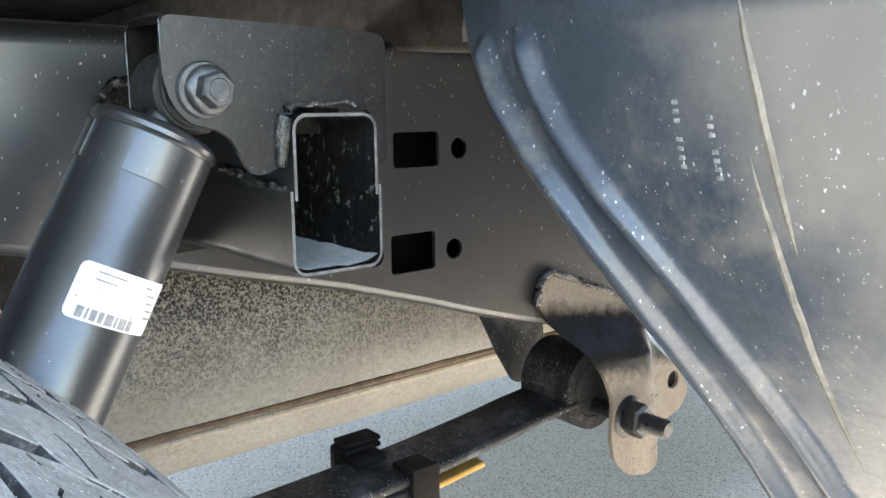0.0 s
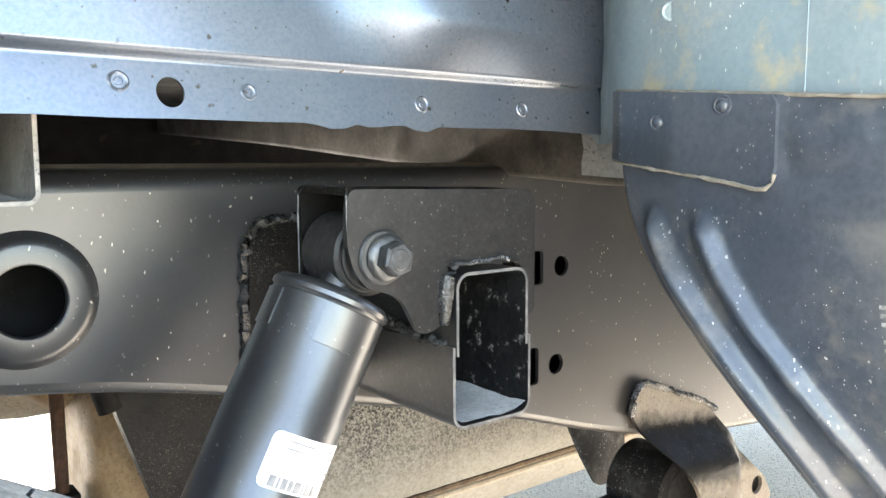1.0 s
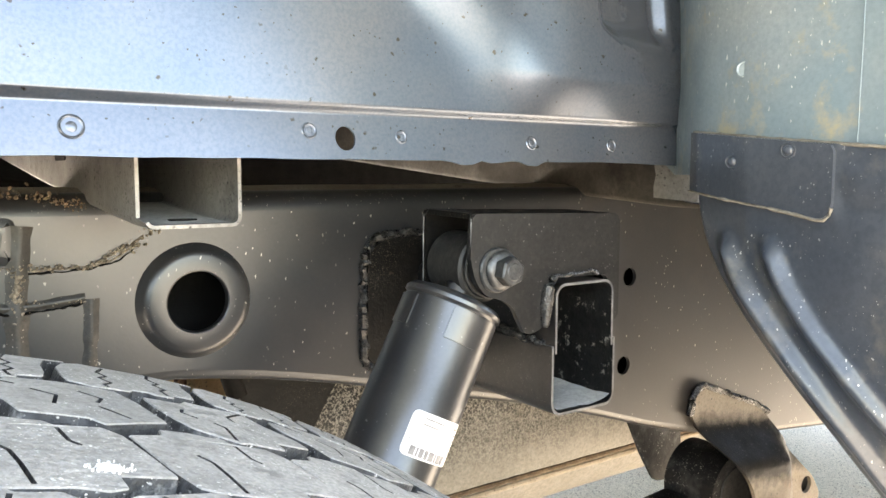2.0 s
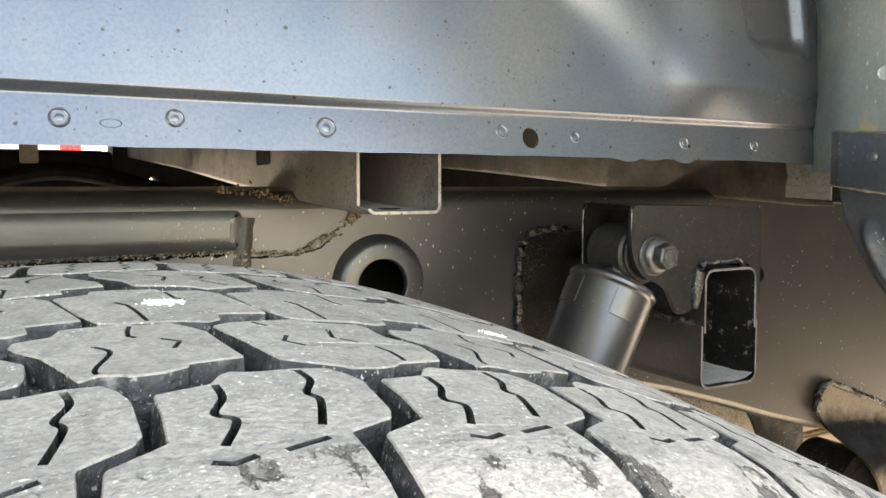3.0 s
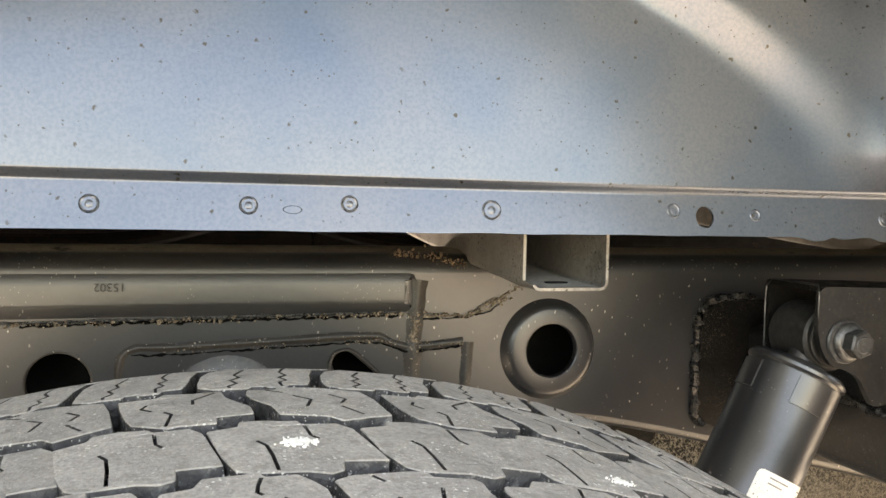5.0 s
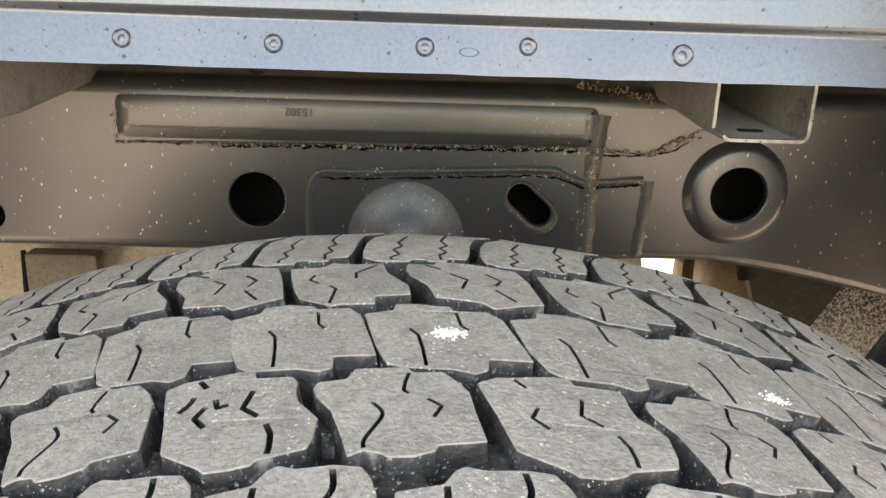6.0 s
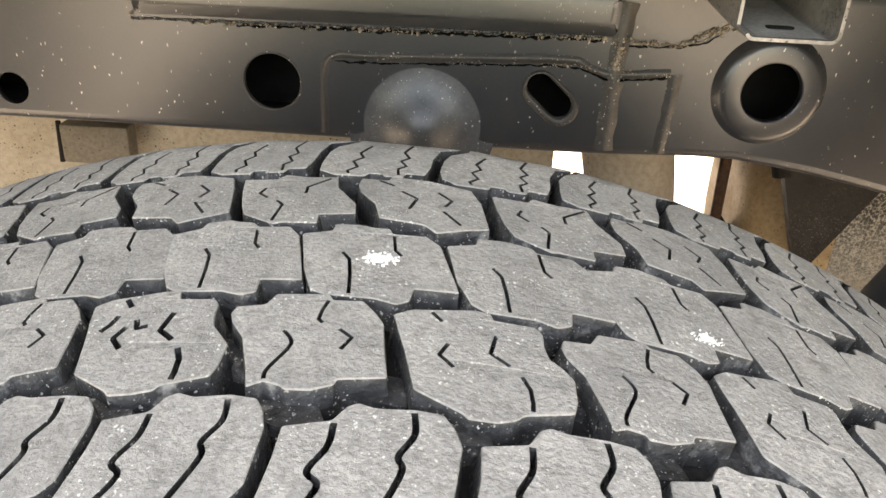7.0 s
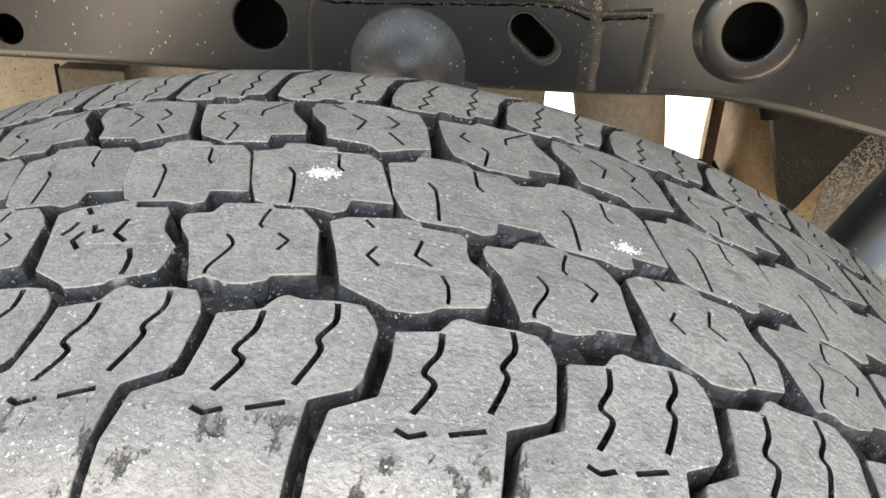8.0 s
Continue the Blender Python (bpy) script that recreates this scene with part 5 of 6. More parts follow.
box(bm, 2.90, 0.126, 0.32, 2.94, 2.334, 1.5, 0.01)
tagged(part("tailgate", bm, PANEL), "unseen painted tailgate closing the stretched bed", "body panel", kind="structure")

# ---------------------------------------------------------------- splash liner
liner = thing("fender_liner", (0.41, 0.45, 0.70), "mud-splashed black plastic fender liner with two long ribs", "fender liner")
EDGE_Y = [(0.30, 0.342), (0.40, 0.345), (0.52, 0.352), (0.582, 0.362), (0.624, 0.375), (0.660, 0.393), (0.698, 0.418), (0.732, 0.445), (0.770, 0.479), (0.790, 0.495), (0.802, 0.503), (0.827, 0.510), (0.875, 0.513)]
RIB_1 = [(0.30, 0.318), (0.45, 0.324), (0.52, 0.331), (0.60, 0.345), (0.655, 0.366), (0.705, 0.399), (0.742, 0.429), (0.773, 0.456), (0.805, 0.474)]
RIB_2 = [(0.30, 0.272), (0.45, 0.281), (0.50, 0.287), (0.561, 0.298), (0.617, 0.313), (0.668, 0.337), (0.70, 0.359), (0.733, 0.389), (0.766, 0.417), (0.80, 0.436)]


def smoothed(table, z):
    return sum(along(table, z + k * 0.012) for k in (-2, -1, 0, 1, 2)) / 5


def liner_x(y, z):
    x = wall_x(y, z) - 0.004
    for tab, h, wd in ((RIB_1, 0.0105, 0.0072), (RIB_2, 0.0090, 0.0066)):
        c = smoothed(tab, z)
        slope = (smoothed(tab, z + 0.01) - smoothed(tab, z - 0.01)) / 0.02
        d = abs(y - c) / math.sqrt(1 + slope * slope)
        x -= h * math.exp(-(d / wd) ** 2 * 1.1) * (1 - step(0.790, 0.806, z))
    e = smoothed(EDGE_Y, z)
    x += 0.010 * (1 - step(0.0, 0.010, e - y)) ** 2
    x += 0.0018 * (1 - step(0.382, 0.390, y)) * step(0.812, 0.822, z)
    x += 0.0012 * noise.noise(Vector((0, y * 14, z * 14))) + 0.0007 * noise.noise(Vector((5, y * 45, z * 45)))
    # pressed boss beside the tab
    x -= 0.0026 * step(1.35, 0.75, math.hypot((y - 0.364) / 0.020, (z - 0.8415) / 0.0125))
    return x


def top_of(y):
    return along([(0.10, 0.851), (0.337, 0.856), (0.392, 0.861), (0.513, 0.873)], y)


bm = bmesh.new()
us = lin(0.0, 0.13, 66) + lin(0.136, 0.40, 45)
vs = lin(0, 1, 120)


def liner_at(d, v, thick):
    z = 0.30 + v * (0.873 - 0.30)
    y = smoothed(EDGE_Y, z) - d
    z = min(z, top_of(y))
    return (liner_x(y, z) + thick, y, z)


shell(bm, us, vs, lambda d, v: liner_at(d, v, 0.0), lambda d, v: liner_at(d, v, 0.0028))
sheet = piece("liner_sheet", bm, LINER, liner, smooth=60)
piece("top_edge", bead([(wall_x(y, 0.86) - 0.0030, y, top_of(y) + 0.0002) for y in lin(0.12, 0.512, 50)], 0.0011, 0.004, 0.3, 0.0003), MUD, liner, "pale dust along the liner's top edge")
# mounting tab, raised, with two push rivets
bm = bmesh.new()
TAB_LOW = [(0.3885, 0.8265), (0.3895, 0.8215), (0.392, 0.8180), (0.397, 0.8162), (0.43, 0.8222), (0.511, 0.8315)]
TAB_TOP = [(0.3885, 0.8560), (0.3905, 0.8605), (0.511, 0.8725)]
tab_z = lambda y, v: along(TAB_LOW, y) + v * (along(TAB_TOP, y) - along(TAB_LOW, y))
shell(bm, [0.3885, 0.3895, 0.391, 0.393, 0.395] + lin(0.398, 0.511, 30), lin(0, 1, 9), lambda y, v: (wall_x(y, 0.85) - 0.0075, y, tab_z(y, v)), lambda y, v: (wall_x(y, 0.85) - 0.0005, y, tab_z(y, v)))
piece("mounting_tab", bm, LINER, liner)
piece("mud_line", bead([(wall_x(y, 0.83) - 0.0075, y, z) for y, z in ((0.513, 0.8305), (0.47, 0.8258), (0.43, 0.8212), (0.408, 0.8175), (0.398, 0.8155), (0.393, 0.8158), (0.3895, 0.8185), (0.3882, 0.823))], 0.0010, 0.003, 0.7, 0.0005), MUD, liner, "tan dried mud along the tab's edge")
for y, z in ((0.4630, 0.851), (0.4185, 0.8575)):
    bm = bmesh.new()
    lathe(bm, [(0.0053, -0.0005), (0.0051, 0.0010), (0.0045, 0.0014), (0.0039, 0.0009), (0.0033, 0.0010), (0.0029, 0.0022), (0.002, 0.0029), (0.0, 0.0031)],
          Matrix.Translation((wall_x(y, z) - 0.0073, y, z)) @ Matrix.Rotation(radians(-90), 4, 'Y') @ Matrix.Rotation(radians(8), 4, 'X'), 28)
    piece("push_rivet", bm, LINER, liner, "black plastic push rivet")
for pts in ([(0.310, 0.812), (0.3045, 0.790), (0.298, 0.767), (0.289, 0.726), (0.285, 0.701), (0.283, 0.685)], [(0.304, 0.752), (0.295, 0.714), (0.289, 0.677), (0.286, 0.636), (0.282, 0.594), (0.277, 0.55)]):
    piece("mud_line", sweep(bmesh.new(), [(liner_x(y, z) + 0.0016, y, z) for (y0, z0), (y1, z1) in zip(pts, pts[1:]) for y, z in [(y0 + (y1 - y0) * k / 6, z0 + (z1 - z0) * k / 6) for k in range(6)]], lambda t: 0.0004 + 0.0022 * math.sin(math.pi * min(1.0, t * 0.85 + 0.15)), 8), MUD, liner, "tan mud caught on a fold line")
# unreadable embossed part number, as bars
for (y0, z0), (y1, z1), n in (((0.3365, 0.7655), (0.3325, 0.7345), 8), ((0.3195, 0.7590), (0.3150, 0.7310), 8)):
    for k in range(n):
        if n == 8 and k in (3,):
            continue
        y, z = y0 + (y1 - y0) * k / n, z0 + (z1 - z0) * k / n
        bm = bmesh.new()
        box(bm, liner_x(y, z) - 0.0003, y - 0.0015, z - 0.0010, liner_x(y, z) + 0.001, y + 0.0015, z + 0.0010, 0.0003)
        piece("embossed_bar", bm, EMBOSS, liner)

# ---------------------------------------------------------------- bed cross members and underside


def cross_member(x0, x1, mat=GALV, notch=True):
    cm = thing("bed_crossmember", (x0, 0.61, 0.812), "dusty galvanised channel-shaped bed cross member, open ended", "cross member", "bed cross members")
    w = 0.0022

    def low_z(y):
        return along([(0.60, 0.8105), (0.64, 0.811), (0.76, 0.819), (0.95, 0.833), (1.26, 0.860), (1.9, 0.905)], y)
    ys = [0.603, 0.61] + lin(0.64, 1.9, 22)
    r = 0.006

    def profile(y, inset):
        a, b, lo = x0 + inset, x1 - inset, low_z(y) + inset
        rr = r - inset
        pts = [(a, 0.93)] + [(a + rr - rr * math.cos(t), lo + rr - rr * math.sin(t)) for t in lin(0, math.pi / 2, 5)] + [(b - rr + rr * math.sin(t), lo + rr - rr * math.cos(t)) for t in lin(0, math.pi / 2, 5)] + [(b, 0.93)]
        return pts
    bm = bmesh.new()
    n = 12
    shell(bm, ys, list(range(n)), lambda y, k: (profile(y, 0)[k][0], y + 0.0 + (0.018 if k < 2 else 0.0), profile(y, 0)[k][1]), lambda y, k: (profile(y, w)[k][0], y + (0.018 if k < 2 else 0.0), profile(y, w)[k][1]))
    piece("channel", bm, mat, cm)
    # no opening is cut: a dark plate stands for the slot's shade
    bm = bmesh.new()
    grid_pts = rounded(x0 + 0.022, 0.63, x0 + 0.040, 0.638, 0.0038, 4)
    prism(bm, grid_pts, [], lambda a, b: (a, b, low_z(b) + w + 0.0002), lambda a, b: (a, b, low_z(b) + w + 0.0012))
    piece("drain_slot", bm, DARK, cm, "dark plate for the shaded slot in the channel floor")
    # pale layer: light falling on the channel floor is put into its colour
    bm = bmesh.new()
    grid(bm, lin(x0 + 0.008, x1 - 0.008, 12), lin(0.6045, 0.74, 16), lambda x, y: (x, y, low_z(y) + w + 0.0001 + 0.0009 * max(0.0, noise.noise(Vector((x * 70, y * 40, 2))) + 0.75 - 9 * max(0, y - 0.66)) * (math.hypot((x - x0 - 0.031) / 0.010, (y - 0.634) / 0.006) > 1)))
    piece("settled_dust", bm, PALE_DUST, cm, "pale dusty layer brightening the channel floor")
    if not notch:
        if mat is GRIMY:
            bm = bmesh.new()
            ragged = [(0.6035, 0.930), (0.6035, 0.8165)] + [(0.655 + 0.008 * noise.noise(Vector((k * 0.7, 3, 1))), 0.8195 + 0.0108 * k) for k in range(11)]
            prism(bm, ragged, [], lambda a, b: (x0 - 0.0010, a, b), lambda a, b: (x0 + 0.001, a, b))
            piece("clean_end", bm, GALV, cm, "bare galvanised end of the channel")
        return cm
    # dark plate on the side in place of a shaded notch
    bm = bmesh.new()
    prism(bm, rounded(0.822, 0.852, 0.866, 0.93, 0.004, 3), [], lambda a, b: (x0 - 0.0006, a, b), lambda a, b: (x0 + 0.001, a, b))
    piece("side_notch", bm, DARK, cm, "dark plate for the shaded notch in the channel side")
    return cm


cross_member(0.066, 0.1235)
cross_member(0.56, 0.62, GRIMY, False)
cross_member(-0.442, -0.385, GALV, False)
bm = bmesh.new()
shell(bm, lin(-1.6, 2.9, 3), lin(0.5840, 1.80, 3), lambda x, y: (x, y, 0.932), lambda x, y: (x, y, 0.938))
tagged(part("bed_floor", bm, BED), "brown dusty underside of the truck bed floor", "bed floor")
# unseen wall added to close the underside against light from the front
bm = bmesh.new()
box(bm, -1.66, 0.17, 0.02, -1.62, 2.36, 1.5, 0.01)
tagged(part("cab_wall", bm, BED), "dark plain unseen closing wall behind the cab", "wall", kind="structure")
# unseen boxes that close the gap past the bed floor's far edge against daylight
bm = bmesh.new()
box(bm, -1.6, 1.796, 0.934, 2.89, 1.805, 1.22, 0)
box(bm, -1.6, 1.79, 1.2205, 2.89, 2.3295, 1.226, 0)
tagged(part("far_wheel_tub", bm, BED), "dark far-side wheel tub above the bed floor", "wheel tub", kind="structure")
# far frame rail and cross tubes
far = thing("far_frame_rail", (0, 1.75, 0.7), "dark far-side frame rail under the bed", "frame rail")
bm = bmesh.new()
box(bm, -1.6, 1.72, 0.68, 0.04, 1.80, 0.905, 0.01)
prism(bm, [(0.04, 0.60), (2.9, 0.60), (2.9, 0.93), (0.04, 0.93)], [ring(0.113, 0.849, 0.0095, 16)], lambda a, b: (a, 1.72, b), lambda a, b: (a, 1.80, b))
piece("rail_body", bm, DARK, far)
bm = bmesh.new()
box(bm, -0.115, 1.70, 0.88, -0.085, 1.74, 0.93, 0.003)
piece("rail_clip", bm, DUST, far)
brace = thing("spare_wheel_brace", (0, 1.2, 0.8), "dark bowed steel brace under the bed", "brace")
bm = bmesh.new()
sweep(bm, [(x, 1.25, 0.815 + 0.040 * math.exp(-((x + 0.08) / 0.12) ** 2)) for x in lin(-0.7, 0.25, 40)], 0.012, 10)
piece("brace_bar", bm, DARK, brace)
for x in (-0.62, 0.20):
    bm = bmesh.new()
    box(bm, x - 0.02, 1.225, 0.79, x + 0.02, 1.275, 0.936, 0.004)
    piece("brace_bracket", bm, DARK, brace)
tube = thing("upright_pipe", (0.03, 0.84, 0.63), "dusty tan upright pipe standing behind the frame", "pipe")
bm = bmesh.new()
sweep(bm, [(0.068 + 0.16 * (0.72 - z), 0.985 + 0.25 * (0.72 - z) ** 2, z) for z in lin(0.74, 0.30, 24)], 0.052, 28, 0.04, 25)
piece("tube_body", bm, DUST, tube)
pipe = thing("exhaust_pipe", (0.1, 1.3, 0.55), "tan dusty exhaust pipe bending towards the muffler", "pipe")
bm = bmesh.new()
sweep(bm, [(x, 1.33 - 0.10 * step(0.1, 0.32, x), 0.545 + 0.13 * x) for x in lin(-0.9, 0.32, 40)], 0.050, 24, 0.05, 20)
piece("pipe_body", bm, DUST, pipe)
bm = bmesh.new()
lathe(bm, [(0.051, -0.012), (0.056, -0.010), (0.056, 0.010), (0.051, 0.012)], Matrix.Translation((0.10, 1.33, 0.558)) @ Matrix.Rotation(radians(83), 4, 'Y'), 32, True)
piece("pipe_clamp", bm, HANGER, pipe, "dusty clamp ring round the pipe")

# ---------------------------------------------------------------- muffler and what hangs beside it
muffler = thing("muffler", (0.6, 1.08, 0.5), "dusty tan muffler speckled with black, with a rolled seam", "muffler")


def muffler_at(x, a, grow=0.0):
    e0 = min(max((x - 0.240) / 0.10, 0), 1)
    e1 = min(max((1.25 - x) / 0.05, 0), 1)
    k = (math.sqrt(1 - (1 - e0) ** 2) * 0.6 + 0.4) * (math.sqrt(1 - (1 - e1) ** 2) * 0.25 + 0.75)
    c, s = math.cos(a), math.sin(a)
    ry, rz = 0.150 * k + grow, 0.168 * k + grow
    f = 2 / 2.6
    return (x, 1.095 + ry * math.copysign(abs(c) ** f, c), 0.505 + rz * math.copysign(abs(s) ** f, s))


bm = bmesh.new()
angs = lin(0, 2 * math.pi, 57)
rows = grid(bm, [0.325] + lin(0.345, 1.2, 20) + [1.22, 1.24, 1.25], angs, lambda x, a: muffler_at(x, a))
bmesh.ops.remove_doubles(bm, verts=bm.verts[:], dist=1e-6)
bmesh.ops.holes_fill(bm, edges=[e for e in bm.edges if e.is_boundary])
piece("muffler_body", bm, MUFFLER, muffler)
bm = bmesh.new()
rows = grid(bm, [0.240, 0.242, 0.246, 0.252, 0.262, 0.275, 0.290, 0.307, 0.3245], angs, lambda x, a: muffler_at(x, a))
bmesh.ops.remove_doubles(bm, verts=bm.verts[:], dist=1e-6)
bmesh.ops.holes_fill(bm, edges=[e for e in bm.edges if e.is_boundary])
piece("muffler_end", bm, AMBER, muffler, "amber dusted rounded end of the muffler")
bm = bmesh.new()
sweep(bm, [(0.06, 1.062, 0.715), (0.11, 1.085, 0.690), (0.17, 1.11, 0.660), (0.25, 1.11, 0.600)], 0.040, 24, 0.05, 20)
piece("inlet_pipe", bm, AMBER, muffler, "amber dusted inlet pipe")
a_seam = math.radians(207)
bm = bmesh.new()
sweep(bm, [Vector(muffler_at(x, a_seam)) for x in lin(0.30, 1.22, 60)], 0.0048, 10, 0.15, 30)
piece("rolled_seam", bm, DUST, muffler)
bm = bmesh.new()
sweep(bm, [Vector(muffler_at(x, a_seam - 0.07)) for x in lin(0.30, 1.22, 60)], 0.0042, 8, 0.3, 60)
piece("seam_crust", bm, CRUST, muffler, "brown crust above the seam")
strap = thing("hanger_strap", (0.185, 0.95, 0.6), "brown rusty upright exhaust hanger strap", "strap")
bm = bmesh.new()
sweep(bm, [(0.219, 0.838, 0.735), (0.219, 1.00, 0.733), (0.2185, 1.045, 0.72), (0.2180, 1.05, 0.64), (0.2175, 1.045, 0.58), (0.2170, 1.04, 0.50)], 0.0068, 10, 0.2, 60)
piece("strap_rod", bm, RUST, strap)
bm = bmesh.new()
box(bm, 0.203, 1.025, 0.480, 0.232, 1.06, 0.502, 0.003)
piece("strap_foot", bm, DARK, strap)
gusset = thing("gusset_plate", (0.3, 0.87, 0.6), "black grimy three-cornered gusset under the rail", "gusset")
bm = plate_y(soften([(0.226, 0.672), (0.372, 0.645), (0.340, 0.598), (0.288, 0.508), (0.279, 0.500), (0.271, 0.512), (0.237, 0.615)], 0.01, 4), [], 0.915, 0.930)
piece("gusset_sheet", bm, PATCH, gusset)
bm = bmesh.new()
sweep(bm, [(0.214, 0.905, 0.672), (0.222, 0.903, 0.646), (0.230, 0.900, 0.618)], 0.0105, 12)
piece("rubber_stop", bm, DARK, gusset, "short black rubber stop")
shield = thing("heat_shield", (-0.58, 0.95, 0.6), "tan dusty heat shield with a black clip", "heat shield")
bm = bmesh.new()
shell(bm, lin(-1.2, 0.0, 20), lin(0.40, 0.70, 8), lambda x, z: (x, 0.965 + 0.02 * math.sin(x * 9), z), lambda x, z: (x, 0.968 + 0.02 * math.sin(x * 9), z))
piece("shield_sheet", bm, DUST, shield)
bm = bmesh.new()
box(bm, -0.545, 0.93, 0.572, -0.468, 0.955, 0.617, 0.004)
piece("shield_clip", bm, HANGER, shield)
bm = bmesh.new()
sweep(bm, [(-0.551, 0.94, 0.57), (-0.549, 0.94, 0.617)], 0.003, 8)
piece("clip_pin", bm, DARK, shield)

# ---------------------------------------------------------------- rear spring hanger
hanger = thing("spring_hanger", (0.82, 0.735, 0.5), "dusty tan steel spring hanger welded to the rail", "spring hanger")
HP = soften([(0.742, 0.549), (0.747, 0.568), (0.766, 0.580), (0.872, 0.541), (0.900, 0.523), (0.945, 0.472), (1.02, 0.412), (1.042, 0.380), (1.025, 0.358), (0.990, 0.348), (0.957, 0.345), (0.928, 0.337), (0.922, 0.321), (0.898, 0.314), (0.860, 0.324), (0.834, 0.349),
             (0.826, 0.379), (0.828, 0.425), (0.813, 0.457), (0.784, 0.492), (0.759, 0.524)], 0.010, 4)


def hanger_y(x, z):
    return 0.742 - 0.040 * (1 - step(0.470, 0.525, z + 0.10 * (x - 0.85))) * (1 - step(0.90, 0.97, x - 0.15 * (0.40 - z)))


bm = bmesh.new()
hole = ring(1.005, 0.402, 0.0125, 20)
inside = []
x0, x1, z0, z1 = 0.70, 1.04, 0.30, 0.60


prism(bm, HP, [hole], lambda a, b: (a, 0.742, b), lambda a, b: (a, 0.747, b))
bmesh.ops.triangulate(bm, faces=[f for f in bm.faces if len(f.verts) > 3])
for k in range(4):
    bmesh.ops.subdivide_edges(bm, edges=[e for e in bm.edges if e.calc_length() > 0.016], cuts=1)
    bmesh.ops.triangulate(bm, faces=[f for f in bm.faces if len(f.verts) > 3])
for v in bm.verts:
    v.co.y += hanger_y(v.co.x, v.co.z) - 0.742
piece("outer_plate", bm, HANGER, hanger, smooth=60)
piece("weld_bead", bead([(0.741, 0.744, 0.548), (0.744, 0.743, 0.568), (0.755, 0.743, 0.579), (0.766, 0.743, 0.583), (0.815, 0.744, 0.564), (0.872, 0.744, 0.543), (0.905, 0.744, 0.526)], 0.0042, 0.005, 0.6, 0.001), WELD, hanger, "dark weld bead along the hanger's top")
bm = plate_y(soften([(0.725, 0.56), (0.88, 0.52), (0.89, 0.40), (0.83, 0.405), (0.80, 0.452), (0.772, 0.505)], 0.01, 4), [], 0.868, 0.873)
piece("inner_plate", bm, SPRING, hanger, "black inner hanger plate")
bm = bmesh.new()
lathe(bm, [(0.034, 0.0), (0.0355, 0.003), (0.0355, 0.085), (0.034, 0.088), (0.0, 0.088)], facing_y(0.857, 0.84, 0.422), 40)
piece("bushing", bm, BUSH, hanger, "black round spring bushing")
hb = thing("hanger_bolt", (0.857, 0.70, 0.40), "black bolt with nut and bare threaded end", "bolt")
bx, bz = 0.857, 0.400
bm = bmesh.new()
lathe(bm, [(0.026, 0.0), (0.026, 0.003), (0.022, 0.006), (0.018, 0.007), (0.008, 0.007), (0.008, 0.0)], facing_y(bx, 0.7045, bz), 32, True)
piece("washer", bm, BLACK_BOLT, hb)
bm = bmesh.new()
rows = [[bm.verts.new(facing_y(bx, 0.6985, bz) @ Vector((r * math.cos(k * math.pi / 3 + 0.3), r * math.sin(k * math.pi / 3 + 0.3), h))) for k in range(6)] for r, h in ((0.019, 0.0), (0.021, 0.003), (0.021, 0.018), (0.018, 0.022))]
for a, b in zip(rows, rows[1:]):
    for k in range(6):
        bm.faces.new((a[k], a[(k + 1) % 6], b[(k + 1) % 6], b[k]))
bm.faces.new(rows[-1])
bm.faces.new(rows[0])
piece("nut", bm, BLACK_BOLT, hb, smooth=20)
bm = bmesh.new()
lathe(bm, [(0.0105, -0.11), (0.0105, 0.02)] + [(0.0105 + (0.0012 if k % 2 else -0.0004), 0.021 + k * 0.0012) for k in range(26)] + [(0.0085, 0.0535), (0.0, 0.0535)], facing_y(bx, 0.6985, bz), 22)
piece("threaded_end", bm, BLACK_BOLT, hb)

# disc added behind the hole to supply its dark, shaded inside
bm = bmesh.new()
lathe(bm, [(0.0, 0.0), (0.02, 0.0), (0.02, 0.002), (0.0, 0.002)], facing_y(1.005, 0.752, 0.402), 24)
piece("hole_backing", bm, DARK, hanger, "dark disc added behind the hanger's round hole")

# ---------------------------------------------------------------- leaf spring
spring = thing("leaf_spring", (0.6, 0.73, 0.42), "black gritty steel leaf spring with clips", "leaf spring")


def leaf(x0, x1, z_of, y0, y1, th, name, mat, label=""):
    bm = bmesh.new()
    cs = soften([(y0, 0.0), (y1, 0.0), (y1, -th), (y0, -th)], min(0.0052, th * 0.45), 4)
    n = len(cs)
    rows = [[bm.verts.new((x, y, z_of(x) + dz)) for y, dz in cs] for x in lin(x0, x1, 50)]
    for a, b in zip(rows, rows[1:]):
        for k in range(n):
            bm.faces.new((a[k], a[(k + 1) % n], b[(k + 1) % n], b[k]))
    bm.faces.new(rows[0])
    bm.faces.new(rows[-1])
    return piece(name, bm, mat, spring, label)


def main_z(x):
    return along([(-0.6, 0.47), (-0.2, 0.40), (0.1, 0.388), (0.43, 0.390), (0.605, 0.396), (0.70, 0.404), (0.775, 0.412), (0.86, 0.418)], x)


leaf(-0.6, 0.860, main_z, 0.752, 0.832, 0.012, "main_leaf", SPRING)
leaf(-0.45, 0.60, lambda x: main_z(x) - 0.0125, 0.752, 0.832, 0.011, "second_leaf", SPRING)
leaf(-0.35, 0.48, lambda x: main_z(x) - 0.0240, 0.752, 0.832, 0.011, "third_leaf", SPRING)
leaf(0.60, 0.675, lambda x: main_z(x) - 0.0240, 0.757, 0.826, 0.007, "spring_pad", ORANGE, "orange plastic spring pad")
bm = bmesh.new()
lathe(bm, [(0.052, 0.0), (0.052, 0.078), (0.036, 0.078), (0.036, 0.0)], facing_y(0.857, 0.831, 0.422), 36, True)
piece("spring_eye", bm, SPRING, spring)
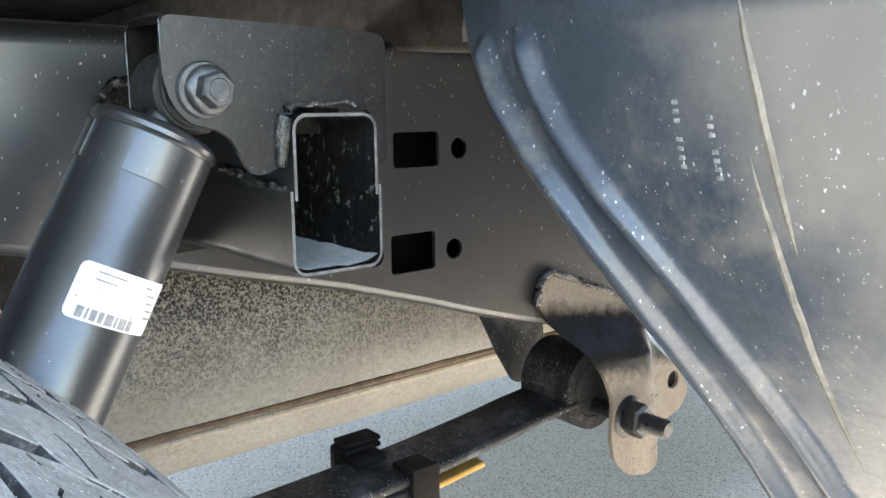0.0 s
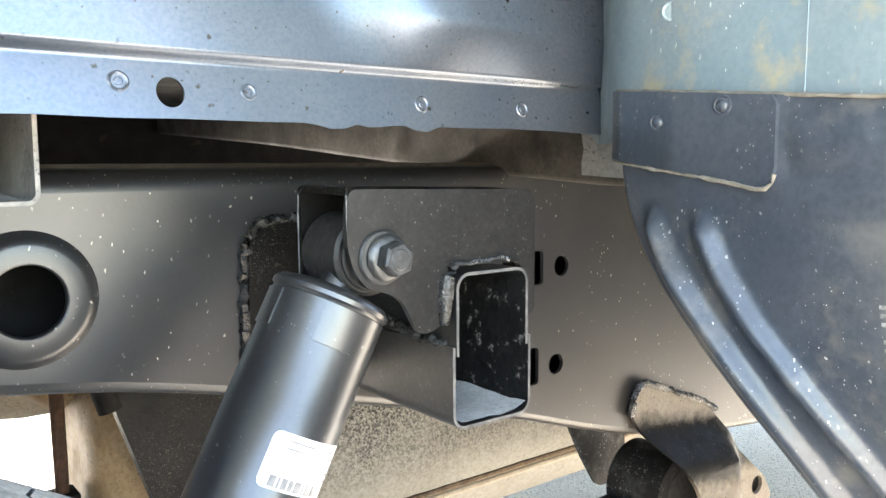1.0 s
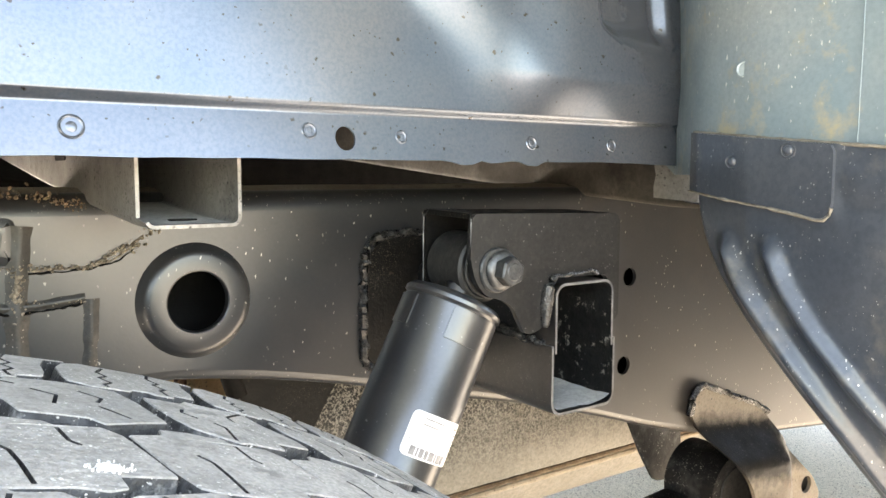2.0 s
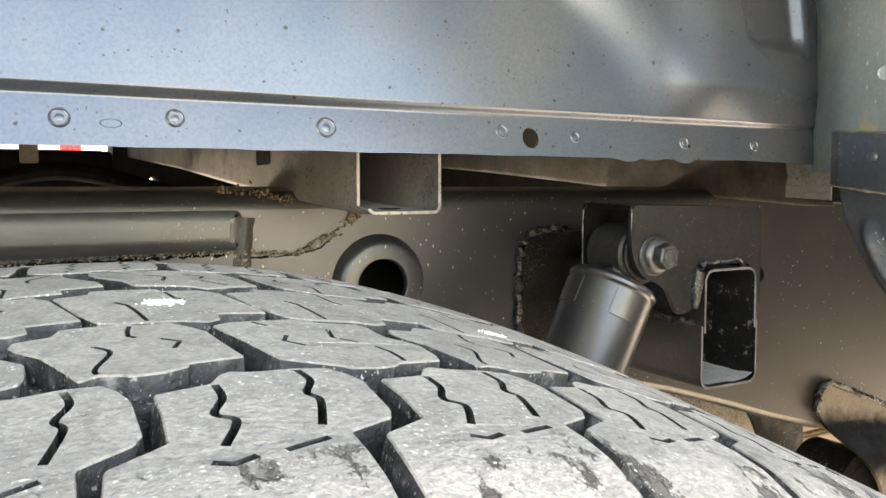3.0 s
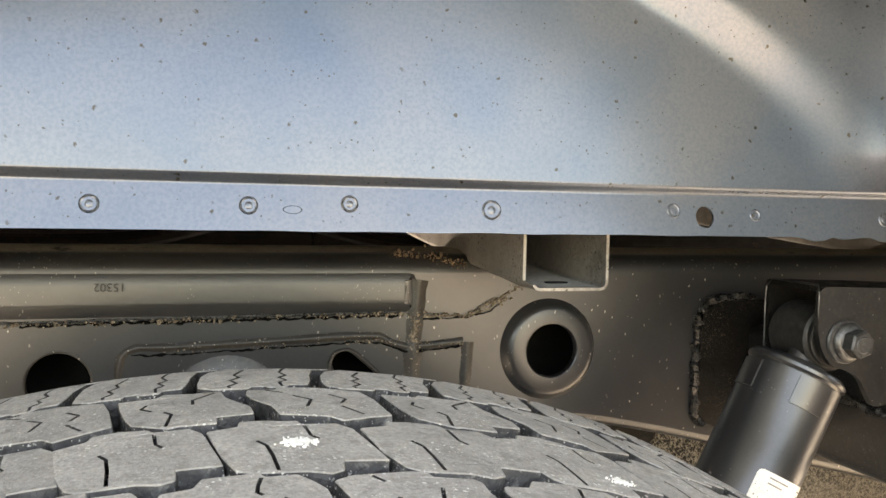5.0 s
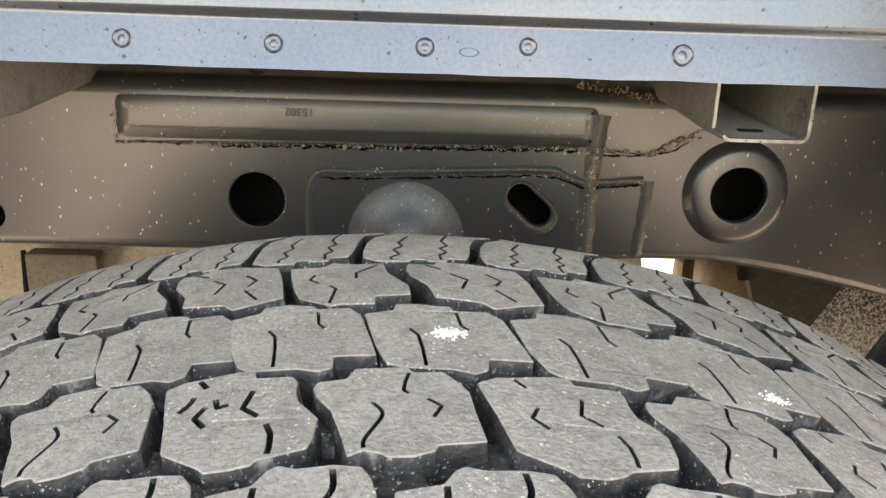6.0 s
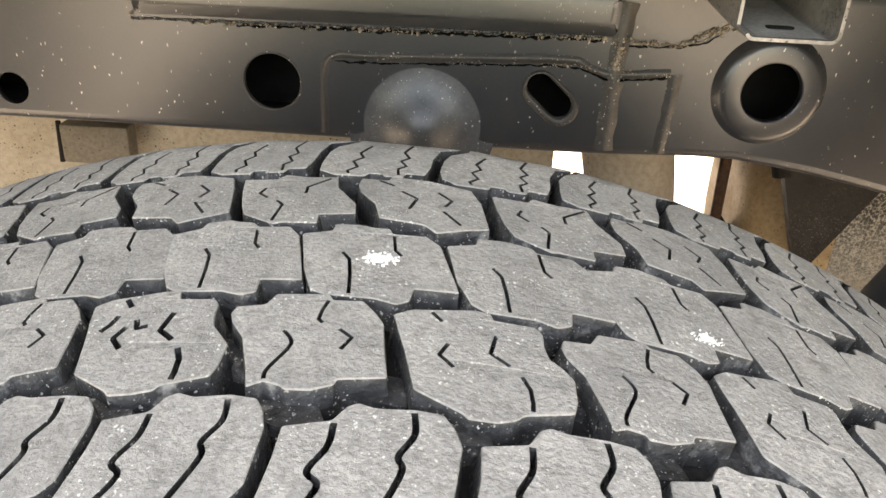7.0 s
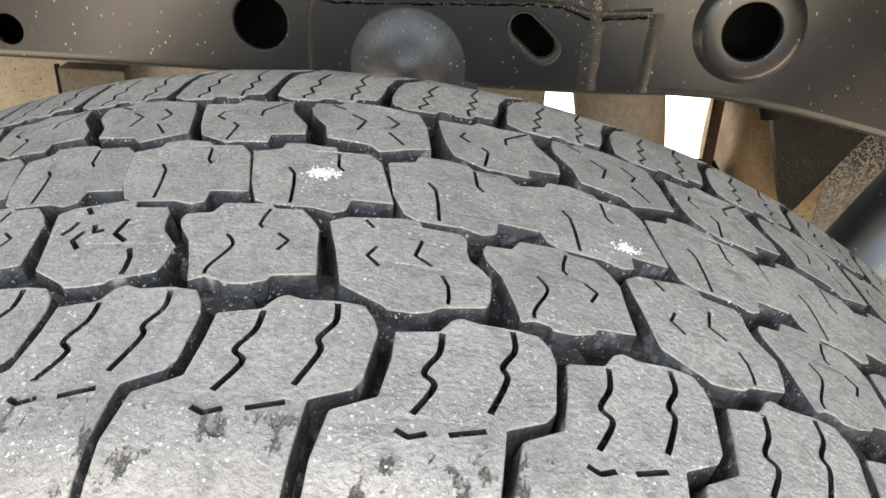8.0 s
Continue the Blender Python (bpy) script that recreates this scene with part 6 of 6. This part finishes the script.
bm = bmesh.new()
prism(bm, soften([(0.528, 0.360), (0.578, 0.360), (0.578, 0.410), (0.565, 0.418), (0.528, 0.412)], 0.004, 3), [], lambda a, b: (a, 0.8335, b), lambda a, b: (a, 0.841, b))
box(bm, 0.536, 0.800, main_z(0.55) + 0.0005, 0.574, 0.841, main_z(0.55) + 0.010, 0.003)
for z in (main_z(0.55) + 0.0115, main_z(0.55) + 0.019):
    box(bm, 0.532, 0.815, z, 0.577, 0.842, z + 0.006, 0.0025)
piece("spring_clip", bm, DARK, spring, "black rebound clip")
bm = bmesh.new()
box(bm, 0.565, 0.743, 0.350, 0.600, 0.7505, main_z(0.58) + 0.010, 0.002)
box(bm, 0.565, 0.743, main_z(0.58) + 0.001, 0.600, 0.78, main_z(0.58) + 0.008, 0.002)
piece("spring_clip", bm, BED, spring, "brown bent steel clip")

# ---------------------------------------------------------------- a car parked beyond the truck
car = thing("parked_car", (-1.6, 5.9, GZ), "pale silver car parked beyond the truck with a red tail lamp", "car")
CAR = [(-3.95, 0.62), (-3.9, 0.80), (-3.0, 0.98), (-2.3, 1.42), (-1.0, 1.47), (0.05, 1.17), (0.38, 1.13), (0.44, 0.75), (0.40, 0.40), (-0.02, 0.36)]
CAR += [(-0.36 + 0.36 * math.cos(a), 0.36 + 0.33 * math.sin(a)) for a in lin(0.1, math.pi - 0.1, 9)] + [(-0.74, 0.36), (-2.66, 0.36)]
CAR += [(-3.02 + 0.36 * math.cos(a), 0.36 + 0.33 * math.sin(a)) for a in lin(0.1, math.pi - 0.1, 9)] + [(-3.40, 0.36), (-3.9, 0.42)]
bm = plate_y([(x, z + GZ) for x, z in CAR], [], 5.05, 6.75)
piece("body", bm, SILVER, car)
bm = plate_y(soften([(x, z + GZ) for x, z in ((-2.75, 1.05), (-2.2, 1.36), (-1.05, 1.40), (-0.25, 1.15), (-0.35, 1.05))], 0.03, 3), [], 5.035, 5.052)
piece("side_window", bm, STAMP, car, "dark side window")
for x in (-0.36, -3.02):
    bm = bmesh.new()
    lathe(bm, [(0.18, 0.0), (0.30, 0.0), (0.32, 0.02), (0.32, 0.18), (0.30, 0.20), (0.18, 0.20)], facing_y(x, 5.25, 0.32 + GZ), 32, True)
    w = piece("wheel", bm, BUSH, car)
    bm = bmesh.new()
    lathe(bm, [(0.0, 0.02), (0.05, 0.05), (0.17, 0.03), (0.179, 0.19), (0.179, 0.0), (0.0, 0.0)], facing_y(x, 5.25, 0.32 + GZ), 24)
    part("rim", bm, RIM, w).matrix_parent_inverse = Matrix.Identity(4)
bm = bmesh.new()
box(bm, 0.17, 5.03, 1.00 + GZ, 0.28, 5.20, 1.19 + GZ, 0.02)
piece("tail_lamp", bm, RED, car, "red tail lamp")
